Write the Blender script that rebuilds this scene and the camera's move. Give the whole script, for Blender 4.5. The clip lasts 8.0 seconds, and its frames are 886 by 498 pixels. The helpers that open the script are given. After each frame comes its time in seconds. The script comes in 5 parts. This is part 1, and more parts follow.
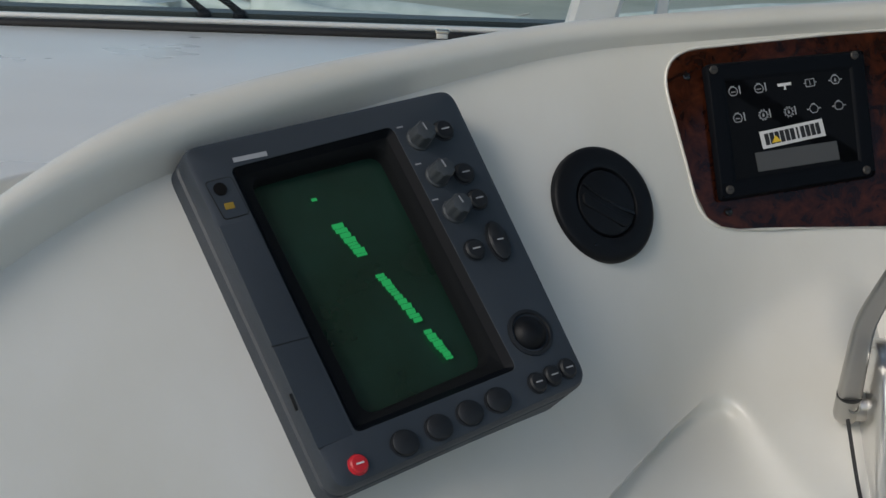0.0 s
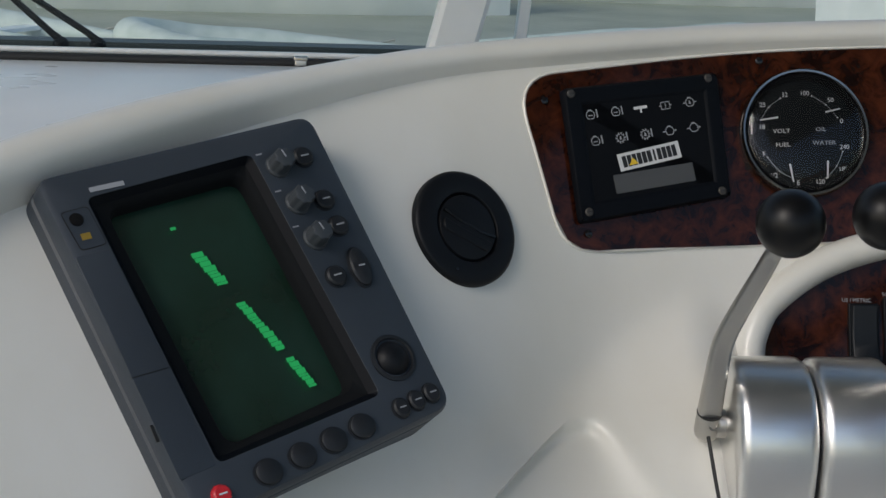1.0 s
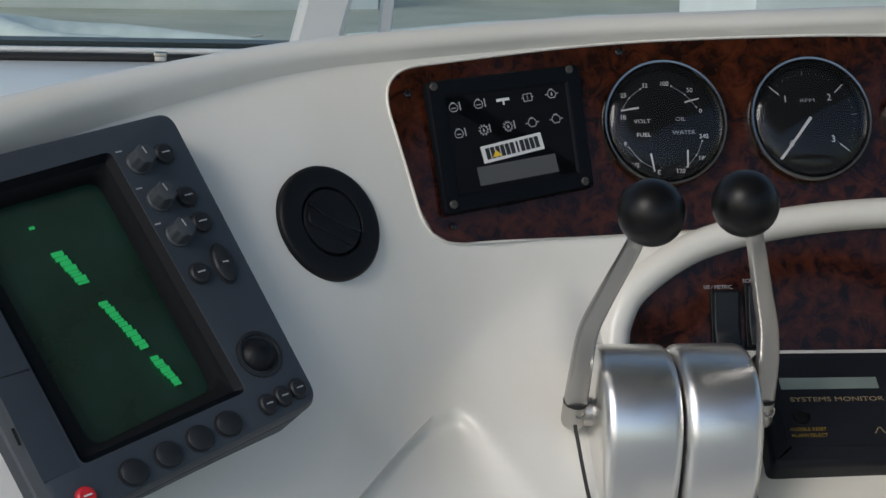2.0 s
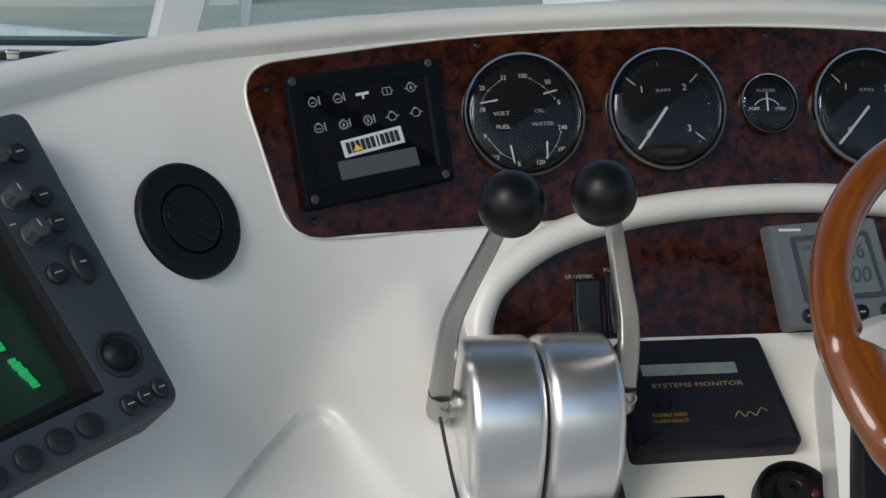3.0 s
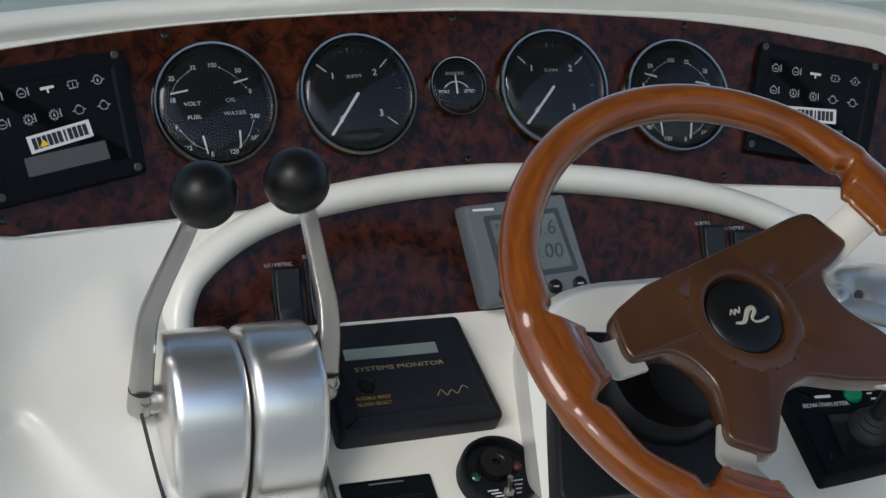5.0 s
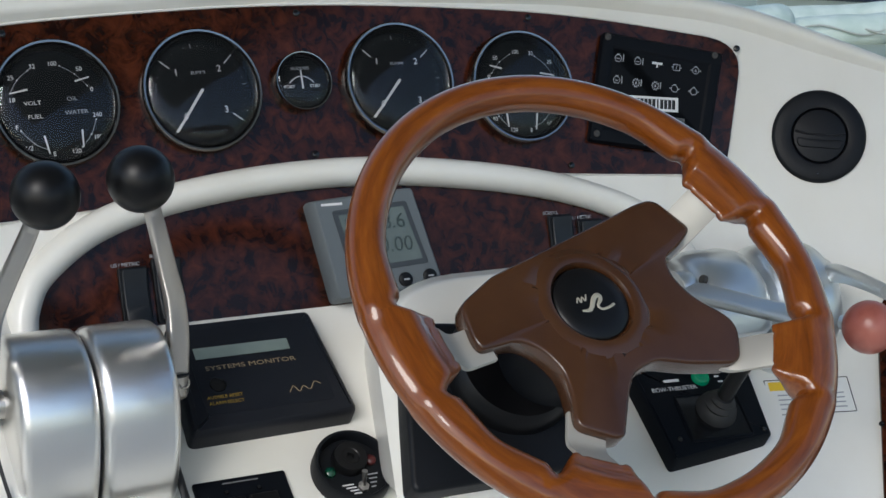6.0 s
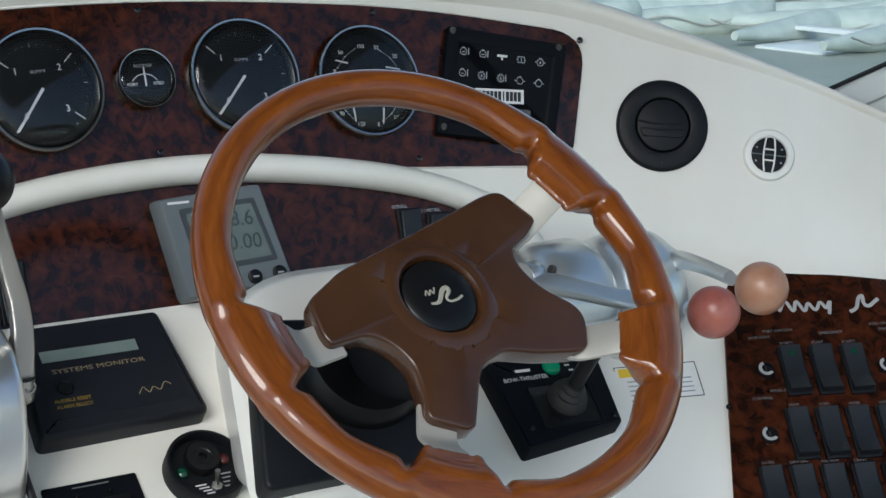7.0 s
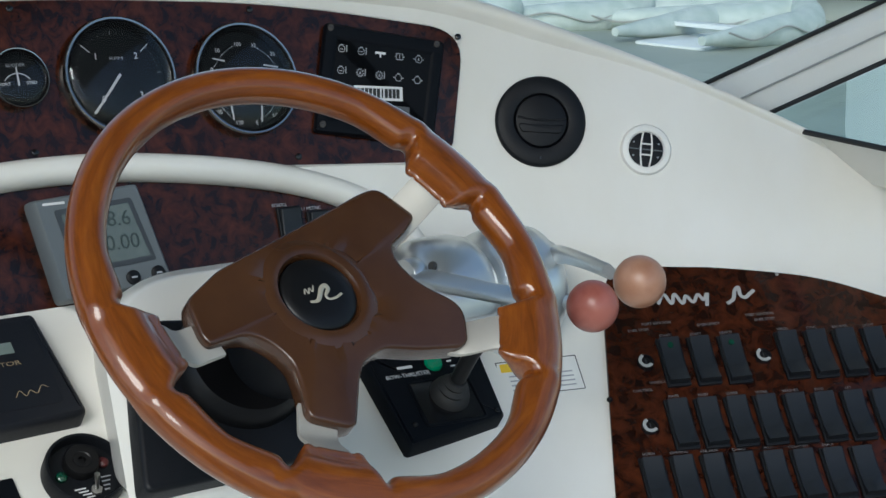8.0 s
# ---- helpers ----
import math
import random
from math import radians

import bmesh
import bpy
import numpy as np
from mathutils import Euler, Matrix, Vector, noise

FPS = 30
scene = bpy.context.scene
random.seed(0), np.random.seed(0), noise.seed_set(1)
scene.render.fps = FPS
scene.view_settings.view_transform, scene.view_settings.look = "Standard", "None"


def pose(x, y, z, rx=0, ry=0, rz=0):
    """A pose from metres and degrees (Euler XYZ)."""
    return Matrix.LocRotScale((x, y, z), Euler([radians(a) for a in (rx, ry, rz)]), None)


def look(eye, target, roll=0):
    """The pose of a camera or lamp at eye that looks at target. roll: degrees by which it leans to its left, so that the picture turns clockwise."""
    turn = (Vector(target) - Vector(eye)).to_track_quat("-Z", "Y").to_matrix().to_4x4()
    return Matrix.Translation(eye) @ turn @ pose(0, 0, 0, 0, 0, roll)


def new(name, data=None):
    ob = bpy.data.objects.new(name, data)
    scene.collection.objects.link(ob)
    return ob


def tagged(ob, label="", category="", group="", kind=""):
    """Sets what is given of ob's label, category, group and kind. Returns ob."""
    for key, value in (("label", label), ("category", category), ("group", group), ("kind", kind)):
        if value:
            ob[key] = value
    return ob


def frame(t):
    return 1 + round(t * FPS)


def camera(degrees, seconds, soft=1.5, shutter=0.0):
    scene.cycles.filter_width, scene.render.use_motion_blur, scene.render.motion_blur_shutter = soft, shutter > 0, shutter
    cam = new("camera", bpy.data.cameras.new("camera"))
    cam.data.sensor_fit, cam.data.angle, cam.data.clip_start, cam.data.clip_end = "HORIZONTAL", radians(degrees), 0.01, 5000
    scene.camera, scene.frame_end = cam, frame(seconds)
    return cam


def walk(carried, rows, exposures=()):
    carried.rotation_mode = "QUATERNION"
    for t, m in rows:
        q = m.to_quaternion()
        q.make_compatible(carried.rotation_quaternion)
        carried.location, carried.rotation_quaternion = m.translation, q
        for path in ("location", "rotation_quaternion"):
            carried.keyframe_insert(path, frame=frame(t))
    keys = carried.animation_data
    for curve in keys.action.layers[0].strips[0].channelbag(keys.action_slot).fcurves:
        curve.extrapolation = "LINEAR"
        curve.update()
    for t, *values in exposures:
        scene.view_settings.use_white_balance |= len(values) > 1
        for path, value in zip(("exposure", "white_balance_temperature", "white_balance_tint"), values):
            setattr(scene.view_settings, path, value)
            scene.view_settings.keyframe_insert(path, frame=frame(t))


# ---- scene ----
# Helm station of a motor yacht: wrapped dash, instruments, wheel and levers, panned past by one camera.
cam = camera(29.3, 8.0)
PIVOT, ARM = Vector((-0.0228, -0.0714, 1.40)), 0.0750  # the head turns on a stand; the lens sits ahead of its axis
ROWS = [  # seconds, degrees to the right of the bow, up, lean to the left
    (0.0, -0.69, -13.96, 1.83), (0.5, 1.56, -13.07, 1.93), (1.0, 3.81, -12.94, 1.85), (1.5, 6.04, -12.97, 1.86),
    (3.0, 12.76, -13.07, 1.69), (3.5, 15.23, -13.12, 1.74), (4.0, 17.73, -13.15, 1.62), (4.5, 20.22, -13.18, 1.54),
    (6.0, 27.68, -13.30, 1.19), (6.5, 30.17, -13.36, 1.07), (7.0, 32.66, -13.39, 1.02), (7.5, 34.99, -13.41, 1.12),
    (8.0, 36.62, -13.41, 1.16),
]


def heading(yaw, pitch):
    a, b = radians(yaw), radians(pitch)
    return Vector((math.sin(a) * math.cos(b), math.cos(a) * math.cos(b), math.sin(b)))


def eye(yaw):
    return PIVOT + heading(yaw, 0) * ARM


walk(cam, [(t, look(eye(yaw), eye(yaw) + heading(yaw, pitch), roll)) for t, yaw, pitch, roll in ROWS], [(0.0, -0.15, 6760, 10), (1.5, -0.11, 6660, 11), (3.0, 0.12, 6500, 11), (4.0, 0.07, 6460, 10), (6.0, 0.35, 6300, 9), (8.0, 0.37, 6150, 5)])

# ---- daylight ----
world = bpy.data.worlds.new("sky")
scene.world = world
world.use_nodes = True
sky = world.node_tree.nodes.new("ShaderNodeTexSky")
sky.sky_type, sky.sun_disc, sky.sun_elevation, sky.sun_rotation = "NISHITA", False, radians(34), radians(228)
world.node_tree.links.new(sky.outputs[0], world.node_tree.nodes["Background"].inputs[0])
world.node_tree.nodes["Background"].inputs[1].default_value = 0.15
sun = new("sun", bpy.data.lights.new("sun", "SUN"))
sun.data.energy, sun.data.angle, sun.data.color = 1.20, radians(24), (1.0, 0.965, 0.91)
sun.matrix_world = look((-6.1, -4.8, 7.2), (0.6, 1.3, 1.1))

# ---- materials ----


def shader(name, colour, rough=0.5, metal=0.0, coat=0.0, spec=0.5):
    m = bpy.data.materials.new(name)
    m.use_nodes = True
    b = m.node_tree.nodes["Principled BSDF"]
    b.inputs["Base Color"].default_value = (*colour, 1)
    b.inputs["Roughness"].default_value, b.inputs["Metallic"].default_value = rough, metal
    b.inputs["Coat Weight"].default_value, b.inputs["Coat Roughness"].default_value = coat, 0.06
    b.inputs["Specular IOR Level"].default_value = spec
    return m


def node(m, kind, **values):
    n = m.node_tree.nodes.new(kind)
    for key, value in values.items():
        n.inputs[key.replace("_", " ")].default_value = value
    return n


def join(m, a, b):
    m.node_tree.links.new(a, b)


def principled(m):
    return m.node_tree.nodes["Principled BSDF"]


def place_coords(m, stretch=(1, 1, 1)):
    c = node(m, "ShaderNodeTexCoord")
    mp = node(m, "ShaderNodeMapping", Scale=stretch)
    join(m, c.outputs["Object"], mp.inputs[0])
    return mp.outputs[0]


def ramp(m, source, stops):
    r = node(m, "ShaderNodeValToRGB")
    e = r.color_ramp.elements
    while len(e) < len(stops):
        e.new(0.5)
    for el, (at, colour) in zip(e, stops):
        el.position, el.color = at, (*colour, 1)
    join(m, source, r.inputs[0])
    return r.outputs[0]


def grain(m, scale, strength, distance=0.001, stretch=(1, 1, 1), detail=4.0):
    n = node(m, "ShaderNodeTexNoise", Scale=scale, Detail=detail)
    join(m, place_coords(m, stretch), n.inputs[0])
    b = node(m, "ShaderNodeBump", Strength=strength, Distance=distance)
    join(m, n.outputs[0], b.inputs["Height"])
    join(m, b.outputs[0], principled(m).inputs["Normal"])
    return m


def mottled(m, scale, low, high, detail=5.0, stretch=(1, 1, 1), a=0.35, b=0.65):
    n = node(m, "ShaderNodeTexNoise", Scale=scale, Detail=detail)
    join(m, place_coords(m, stretch), n.inputs[0])
    join(m, ramp(m, n.outputs[0], [(a, low), (b, high)]), principled(m).inputs["Base Color"])
    return m


def rough_map(m, scale, low, high):
    n = node(m, "ShaderNodeTexNoise", Scale=scale, Detail=3.0)
    join(m, place_coords(m), n.inputs[0])
    r = node(m, "ShaderNodeMapRange")
    r.inputs["To Min"].default_value, r.inputs["To Max"].default_value = low, high
    join(m, n.outputs[0], r.inputs[0])
    join(m, r.outputs[0], principled(m).inputs["Roughness"])
    return m


gelcoat = rough_map(grain(mottled(shader("gelcoat", (0.72, 0.70, 0.64), 0.32, 0, 0.25), 5.0, (0.665, 0.645, 0.575), (0.745, 0.735, 0.69), 7.0, (1, 1, 0.6)), 240, 0.05), 6, 0.28, 0.42)
burl = shader("burl_veneer", (0.06, 0.02, 0.012), 0.13, 0, 0.0, 0.30)
_w = node(burl, "ShaderNodeTexNoise", Scale=55.0, Detail=7.0, Roughness=0.68, Distortion=1.2)
join(burl, place_coords(burl), _w.inputs[0])
_v = node(burl, "ShaderNodeTexVoronoi", Scale=70.0)
join(burl, place_coords(burl), _v.inputs[0])
_m = node(burl, "ShaderNodeMath")
_m.operation = "MULTIPLY_ADD"
join(burl, _v.outputs["Distance"], _m.inputs[0])
_m.inputs[1].default_value = 0.22
join(burl, _w.outputs[0], _m.inputs[2])
join(burl, ramp(burl, _m.outputs[0], [(0.38, (0.0018, 0.0009, 0.0008)), (0.50, (0.0095, 0.0024, 0.0014)), (0.64, (0.034, 0.0078, 0.0028)), (0.82, (0.066, 0.0160, 0.0056))]), principled(burl).inputs["Base Color"])
black_plastic = grain(shader("black_plastic", (0.0055, 0.0065, 0.0085), 0.45, 0, 0, 0.2), 900, 0.25, 0.0006)
black_satin = rough_map(shader("black_satin", (0.0045, 0.0045, 0.005), 0.33, 0, 0, 0.25), 30, 0.28, 0.45)
black_gloss = shader("black_gloss", (0.006, 0.006, 0.007), 0.16)
panel_black = grain(shader("panel_black", (0.0034, 0.0045, 0.0068), 0.5, 0, 0, 0.10), 1200, 0.3, 0.0005)
radar_grey = grain(mottled(shader("radar_grey", (0.06, 0.07, 0.085), 0.5), 8, (0.026, 0.034, 0.044), (0.035, 0.044, 0.056)), 1400, 0.35, 0.0005)
radar_dark = grain(shader("radar_dark", (0.012, 0.014, 0.017), 0.5, 0, 0, 0.35), 1400, 0.3, 0.0005)
knob_grey = grain(shader("knob_grey", (0.036, 0.043, 0.050), 0.55), 900, 0.2, 0.0004)
display_grey = grain(shader("display_grey", (0.105, 0.122, 0.132), 0.55), 1200, 0.25, 0.0005)
tube_glass = mottled(shader("tube_glass", (0.012, 0.04, 0.028), 0.18, 0, 0.2), 14, (0.009, 0.024, 0.015), (0.013, 0.038, 0.027))
monitor_face = shader("monitor_face", (0.0045, 0.0050, 0.0060), 0.42, 0, 0, 0.10)
box_black = grain(rough_map(shader("box_black", (0.0085, 0.0100, 0.0145), 0.42, 0, 0, 0.30), 24, 0.36, 0.5), 1200, 0.3, 0.0005)
rocker_black = grain(rough_map(shader("rocker_black", (0.0100, 0.0125, 0.0160), 0.45, 0, 0, 0.35), 30, 0.38, 0.52), 1200, 0.3, 0.0005)
silver_print = shader("silver_print", (0.36, 0.36, 0.36), 0.45)
matt_black = shader("matt_black", (0.006, 0.007, 0.008), 0.8, 0, 0, 0.12)
dull_gold = shader("dull_gold_print", (0.26, 0.17, 0.02), 0.6)
lens_dim = shader("dim_green_lens", (0.0, 0.045, 0.022), 0.25, 0, 0.3)
dull_screw = shader("dull_screw", (0.06, 0.055, 0.05), 0.5, 0.3)
emblem = shader("cream_emblem", (0.42, 0.39, 0.31), 0.4, 0.3)
lcd = mottled(shader("lcd", (0.19, 0.24, 0.22), 0.2, 0, 0.5), 20, (0.17, 0.215, 0.20), (0.21, 0.26, 0.24))
lcd_dark = shader("lcd_dark", (0.066, 0.063, 0.054), 0.25, 0, 0.3)
lcd_dim = mottled(shader("lcd_dim", (0.10, 0.125, 0.11), 0.2, 0, 0.4), 20, (0.088, 0.108, 0.095), (0.112, 0.135, 0.118))
lcd_ink = shader("lcd_ink", (0.03, 0.045, 0.04), 0.4)
print_white = shader("print_white", (0.62, 0.62, 0.62), 0.5)
print_grey = shader("print_grey", (0.32, 0.33, 0.35), 0.5)
print_dim = shader("print_dim", (0.13, 0.13, 0.135), 0.6)
# mostly non-metal: its brightness is put into the colour
key_metal = shader("bright_key_metal", (0.42, 0.42, 0.41), 0.35, 0.3)
print_gold = shader("print_gold", (0.26, 0.20, 0.12), 0.5)
print_black = shader("print_black", (0.01, 0.01, 0.01), 0.5)
yellow = shader("yellow_print", (0.75, 0.50, 0.03), 0.5)
red_button = shader("red_button", (0.55, 0.02, 0.03), 0.4)
green_lens = shader("green_lens", (0.0, 0.22, 0.10), 0.15, 0, 0.5)
chrome = shader("chrome", (0.34, 0.335, 0.32), 0.20, 1.0)
aluminium = rough_map(grain(shader("brushed_aluminium", (0.84, 0.83, 0.81), 0.28, 1.0), 110, 0.26, 0.0004, (0.25, 16, 16)), 12, 0.24, 0.34)
silver_paint = rough_map(shader("silver_metal", (0.66, 0.69, 0.70), 0.36, 0.85), 18, 0.27, 0.36)
steel = rough_map(grain(shader("steel", (0.47, 0.455, 0.43), 0.3, 1.0), 200, 0.08, 0.0003), 40, 0.26, 0.4)
varnish = shader("varnished_wood", (0.24, 0.075, 0.018), 0.30, 0, 0.85, 0.15)
principled(varnish).inputs["Coat Roughness"].default_value = 0.03
_n = node(varnish, "ShaderNodeTexNoise", Scale=150.0, Detail=6.0, Roughness=0.62, Distortion=0.5)
_c, _p, _k = node(varnish, "ShaderNodeTexCoord"), node(varnish, "ShaderNodeSeparateXYZ"), node(varnish, "ShaderNodeCombineXYZ")
_a, _l, _q = (node(varnish, "ShaderNodeMath") for _i in range(3))
_a.operation, _l.operation, _q.operation = "ARCTAN2", "MULTIPLY", "POWER"
_d = node(varnish, "ShaderNodeVectorMath")
_d.operation = "LENGTH"
join(varnish, _c.outputs["Object"], _p.inputs[0]), join(varnish, _c.outputs["Object"], _d.inputs[0])
join(varnish, _p.outputs[1], _a.inputs[0]), join(varnish, _p.outputs[0], _a.inputs[1])
join(varnish, _a.outputs[0], _l.inputs[0])
_l.inputs[1].default_value = 0.022  # the grain runs along the rim
join(varnish, _l.outputs[0], _k.inputs[0]), join(varnish, _d.outputs["Value"], _k.inputs[1]), join(varnish, _p.outputs[2], _k.inputs[2])
join(varnish, _k.outputs[0], _n.inputs[0])
join(varnish, ramp(varnish, _n.outputs[0], [(0.25, (0.098, 0.0225, 0.0022)), (0.5, (0.165, 0.042, 0.0040)), (0.75, (0.235, 0.067, 0.0068))]), principled(varnish).inputs["Base Color"])
leather = rough_map(grain(mottled(shader("brown_leather", (0.11, 0.045, 0.022), 0.5, 0, 0, 0.55), 14, (0.041, 0.0155, 0.0058), (0.061, 0.0245, 0.0092)), 420, 0.12, 0.0006), 10, 0.18, 0.30)
spoke_metal = rough_map(grain(shader("satin_spoke", (0.40, 0.385, 0.345), 0.55, 0.35), 80, 0.1, 0.0004, (14, 1, 1)), 20, 0.50, 0.62)
ball_red = mottled(shader("marbled_red_resin", (0.36, 0.10, 0.08), 0.34), 34, (0.23, 0.056, 0.040), (0.34, 0.110, 0.082))
ball_tan = mottled(shader("marbled_tan_resin", (0.48, 0.26, 0.17), 0.34), 34, (0.31, 0.145, 0.085), (0.42, 0.235, 0.155))
rubber = rough_map(shader("black_rubber", (0.012, 0.012, 0.012), 0.6), 40, 0.5, 0.7)
paper = mottled(shader("label_paper", (0.72, 0.72, 0.69), 0.5), 60, (0.70, 0.70, 0.67), (0.75, 0.75, 0.72))
trim_white = rough_map(shader("white_trim", (0.74, 0.73, 0.69), 0.35), 12, 0.3, 0.42)
white_paint = rough_map(mottled(shader("white_frame", (0.76, 0.77, 0.75), 0.35), 5, (0.72, 0.73, 0.71), (0.79, 0.80, 0.78)), 9, 0.28, 0.42)
boat_white = mottled(shader("boat_white", (0.78, 0.80, 0.79), 0.3), 0.8, (0.72, 0.75, 0.74), (0.84, 0.85, 0.84))
shelf_white = rough_map(mottled(shader("shelf_white", (0.84, 0.82, 0.77), 0.3), 3, (0.81, 0.79, 0.74), (0.86, 0.84, 0.79)), 7, 0.22, 0.36)
boat_glass = shader("boat_glass", (0.02, 0.035, 0.04), 0.1)
inflatable = mottled(shader("grey_inflatable", (0.55, 0.60, 0.59), 0.5), 4, (0.46, 0.52, 0.48), (0.60, 0.64, 0.60))
water = grain(mottled(shader("harbour_water", (0.16, 0.20, 0.19), 0.45, 0, 0, 0.1), 0.6, (0.300, 0.325, 0.270), (0.400, 0.415, 0.350)), 3.0, 0.6, 0.05)
concrete = mottled(shader("pier_concrete", (0.38, 0.38, 0.35), 0.8), 3, (0.33, 0.33, 0.30), (0.43, 0.43, 0.40))
floor_mat = mottled(shader("deck_floor", (0.40, 0.38, 0.34), 0.7), 8, (0.36, 0.34, 0.30), (0.44, 0.42, 0.38))
navy = shader("navy_stripe", (0.02, 0.03, 0.07), 0.4)
liner = mottled(shader("headliner", (0.30, 0.29, 0.27), 0.8), 5, (0.27, 0.26, 0.24), (0.33, 0.32, 0.30))

glow_green = bpy.data.materials.new("phosphor")
glow_green.use_nodes = True
principled(glow_green).inputs["Base Color"].default_value = (0.0, 0.05, 0.02, 1)
principled(glow_green).inputs["Emission Color"].default_value = (0.03, 0.85, 0.22, 1)
principled(glow_green).inputs["Emission Strength"].default_value = 0.34
glass = bpy.data.materials.new("window_glass")
glass.use_nodes = True
_g = glass.node_tree
_t, _s, _x, _f = (_g.nodes.new(k) for k in ("ShaderNodeBsdfTransparent", "ShaderNodeBsdfGlossy", "ShaderNodeMixShader", "ShaderNodeFresnel"))
_t.inputs[0].default_value, _s.inputs["Roughness"].default_value, _f.inputs[0].default_value = (0.86, 0.94, 0.91, 1), 0.02, 1.45
join(glass, _f.outputs[0], _x.inputs[0]), join(glass, _t.outputs[0], _x.inputs[1]), join(glass, _s.outputs[0], _x.inputs[2])
join(glass, _x.outputs[0], _g.nodes["Material Output"].inputs[0])
gauge_glass = glass.copy()
gauge_glass.name = "gauge_glass"
for _k in gauge_glass.node_tree.nodes:
    if _k.type == "BSDF_TRANSPARENT":
        _k.inputs[0].default_value = (0.96, 0.97, 0.98, 1)

# ---- mesh helpers (local axes: x right, y up the face, z out of it) ----


def thing(name, label, category, m=None, group="", kind=""):
    e = new(name)
    e.empty_display_size = 0.02
    if m is not None:
        e.matrix_world = m
    return tagged(e, label, category, group, kind)


def part(name, bm, material, parent=None, label="", m=None, smooth=True):
    me = bpy.data.meshes.new(name)
    bm.normal_update()
    bm.to_mesh(me)
    bm.free()
    me.materials.append(material)
    if smooth:
        for p in me.polygons:
            p.use_smooth = True
        me.set_sharp_from_angle(angle=radians(38))
    ob = new(name, me)
    if parent is not None:
        ob.parent = parent
    if m is not None:
        ob.matrix_basis = m
    if label:
        ob["label"] = label
    return ob


def loft(rings, closed=True, cap_a=True, cap_b=True, bm=None):
    bm = bm or bmesh.new()
    rows = [[bm.verts.new(p) for p in r] for r in rings]
    n = len(rows[0])
    for a, b in zip(rows, rows[1:]):
        for i in range(n if closed else n - 1):
            j = (i + 1) % n
            bm.faces.new((a[i], a[j], b[j], b[i]))
    if closed and cap_a:
        bm.faces.new(list(reversed(rows[0])))
    if closed and cap_b:
        bm.faces.new(rows[-1])
    return bm


def rounded(corners, radii, n=6):
    """Outline of a polygon with rounded corners; corners run anticlockwise."""
    out = []
    k = len(corners)
    for i, c in enumerate(corners):
        c = Vector(c)
        r = radii[i] if isinstance(radii, (list, tuple)) else radii
        a, b = (Vector(corners[i - 1]) - c), (Vector(corners[(i + 1) % k]) - c)
        r = min(r, a.length * 0.49, b.length * 0.49)
        a.normalize(), b.normalize()
        p, q = c + a * r, c + b * r
        for s in range(n + 1):
            u = s / n
            out.append(p * (1 - u) ** 2 + c * 2 * u * (1 - u) + q * u * u)
    return out


def inset(outline, d):
    n, out = len(outline), []
    for i, p in enumerate(outline):
        t = outline[(i + 1) % n] - outline[i - 1]
        t = t.normalized() if t.length > 1e-9 else Vector((1, 0))
        out.append(p + Vector((-t.y, t.x)) * d)
    return out


def slab(outline, z0, z1, bevel=0.0, steps=3, taper=0.0, bm=None):
    """A plate with the outline, from z0 out to z1, with a rounded front edge."""
    rings = [[(p.x, p.y, z0) for p in outline]]
    base = inset(outline, taper) if taper else outline
    if bevel:
        for s in range(steps + 1):
            a = s / steps * math.pi / 2
            o = inset(base, bevel * (1 - math.cos(a)))
            rings.append([(p.x, p.y, z1 - bevel + bevel * math.sin(a)) for p in o])
    else:
        rings.append([(p.x, p.y, z1) for p in base])
    return loft(rings, bm=bm)


def box(w, h, z0, z1, r=0.002, bevel=0.001, cx=0.0, cy=0.0, n=4, taper=0.0, bm=None):
    return slab(rounded([(cx - w / 2, cy - h / 2), (cx + w / 2, cy - h / 2), (cx + w / 2, cy + h / 2), (cx - w / 2, cy + h / 2)], r, n), z0, z1, bevel, 3, taper, bm)


def lathe(profile, n=48, cx=0.0, cy=0.0, sx=1.0, sy=1.0, caps=True, bm=None):
    rings = [[(cx + sx * r * math.cos(2 * math.pi * i / n), cy + sy * r * math.sin(2 * math.pi * i / n), z) for i in range(n)] for r, z in profile]
    return loft(rings, True, caps, caps, bm)


def ball(r, m=None, n=32, rows=18):
    bm = bmesh.new()
    bmesh.ops.create_uvsphere(bm, u_segments=n, v_segments=rows, radius=r)
    if m is not None:
        bm.transform(m)
    return bm


def tube(points, radii, n=16, flat=1.0, up=(0, 0, 1), closed=False, bm=None):
    pts = [Vector(p) for p in points]
    rings = []
    for i, p in enumerate(pts):
        if closed:
            t = pts[(i + 1) % len(pts)] - pts[i - 1]
        else:
            t = pts[min(i + 1, len(pts) - 1)] - pts[max(i - 1, 0)]
        t.normalize()
        s = t.cross(Vector(up)).normalized()
        v = s.cross(t)
        r = radii[i] if isinstance(radii, (list, tuple)) else radii
        rings.append([p + s * r * math.cos(2 * math.pi * k / n) + v * r * flat * math.sin(2 * math.pi * k / n) for k in range(n)])
    if closed:
        rings.append(rings[0])
    bm = loft(rings, True, not closed, not closed, bm)
    if closed:
        bmesh.ops.remove_doubles(bm, verts=bm.verts, dist=1e-6)
    return bm


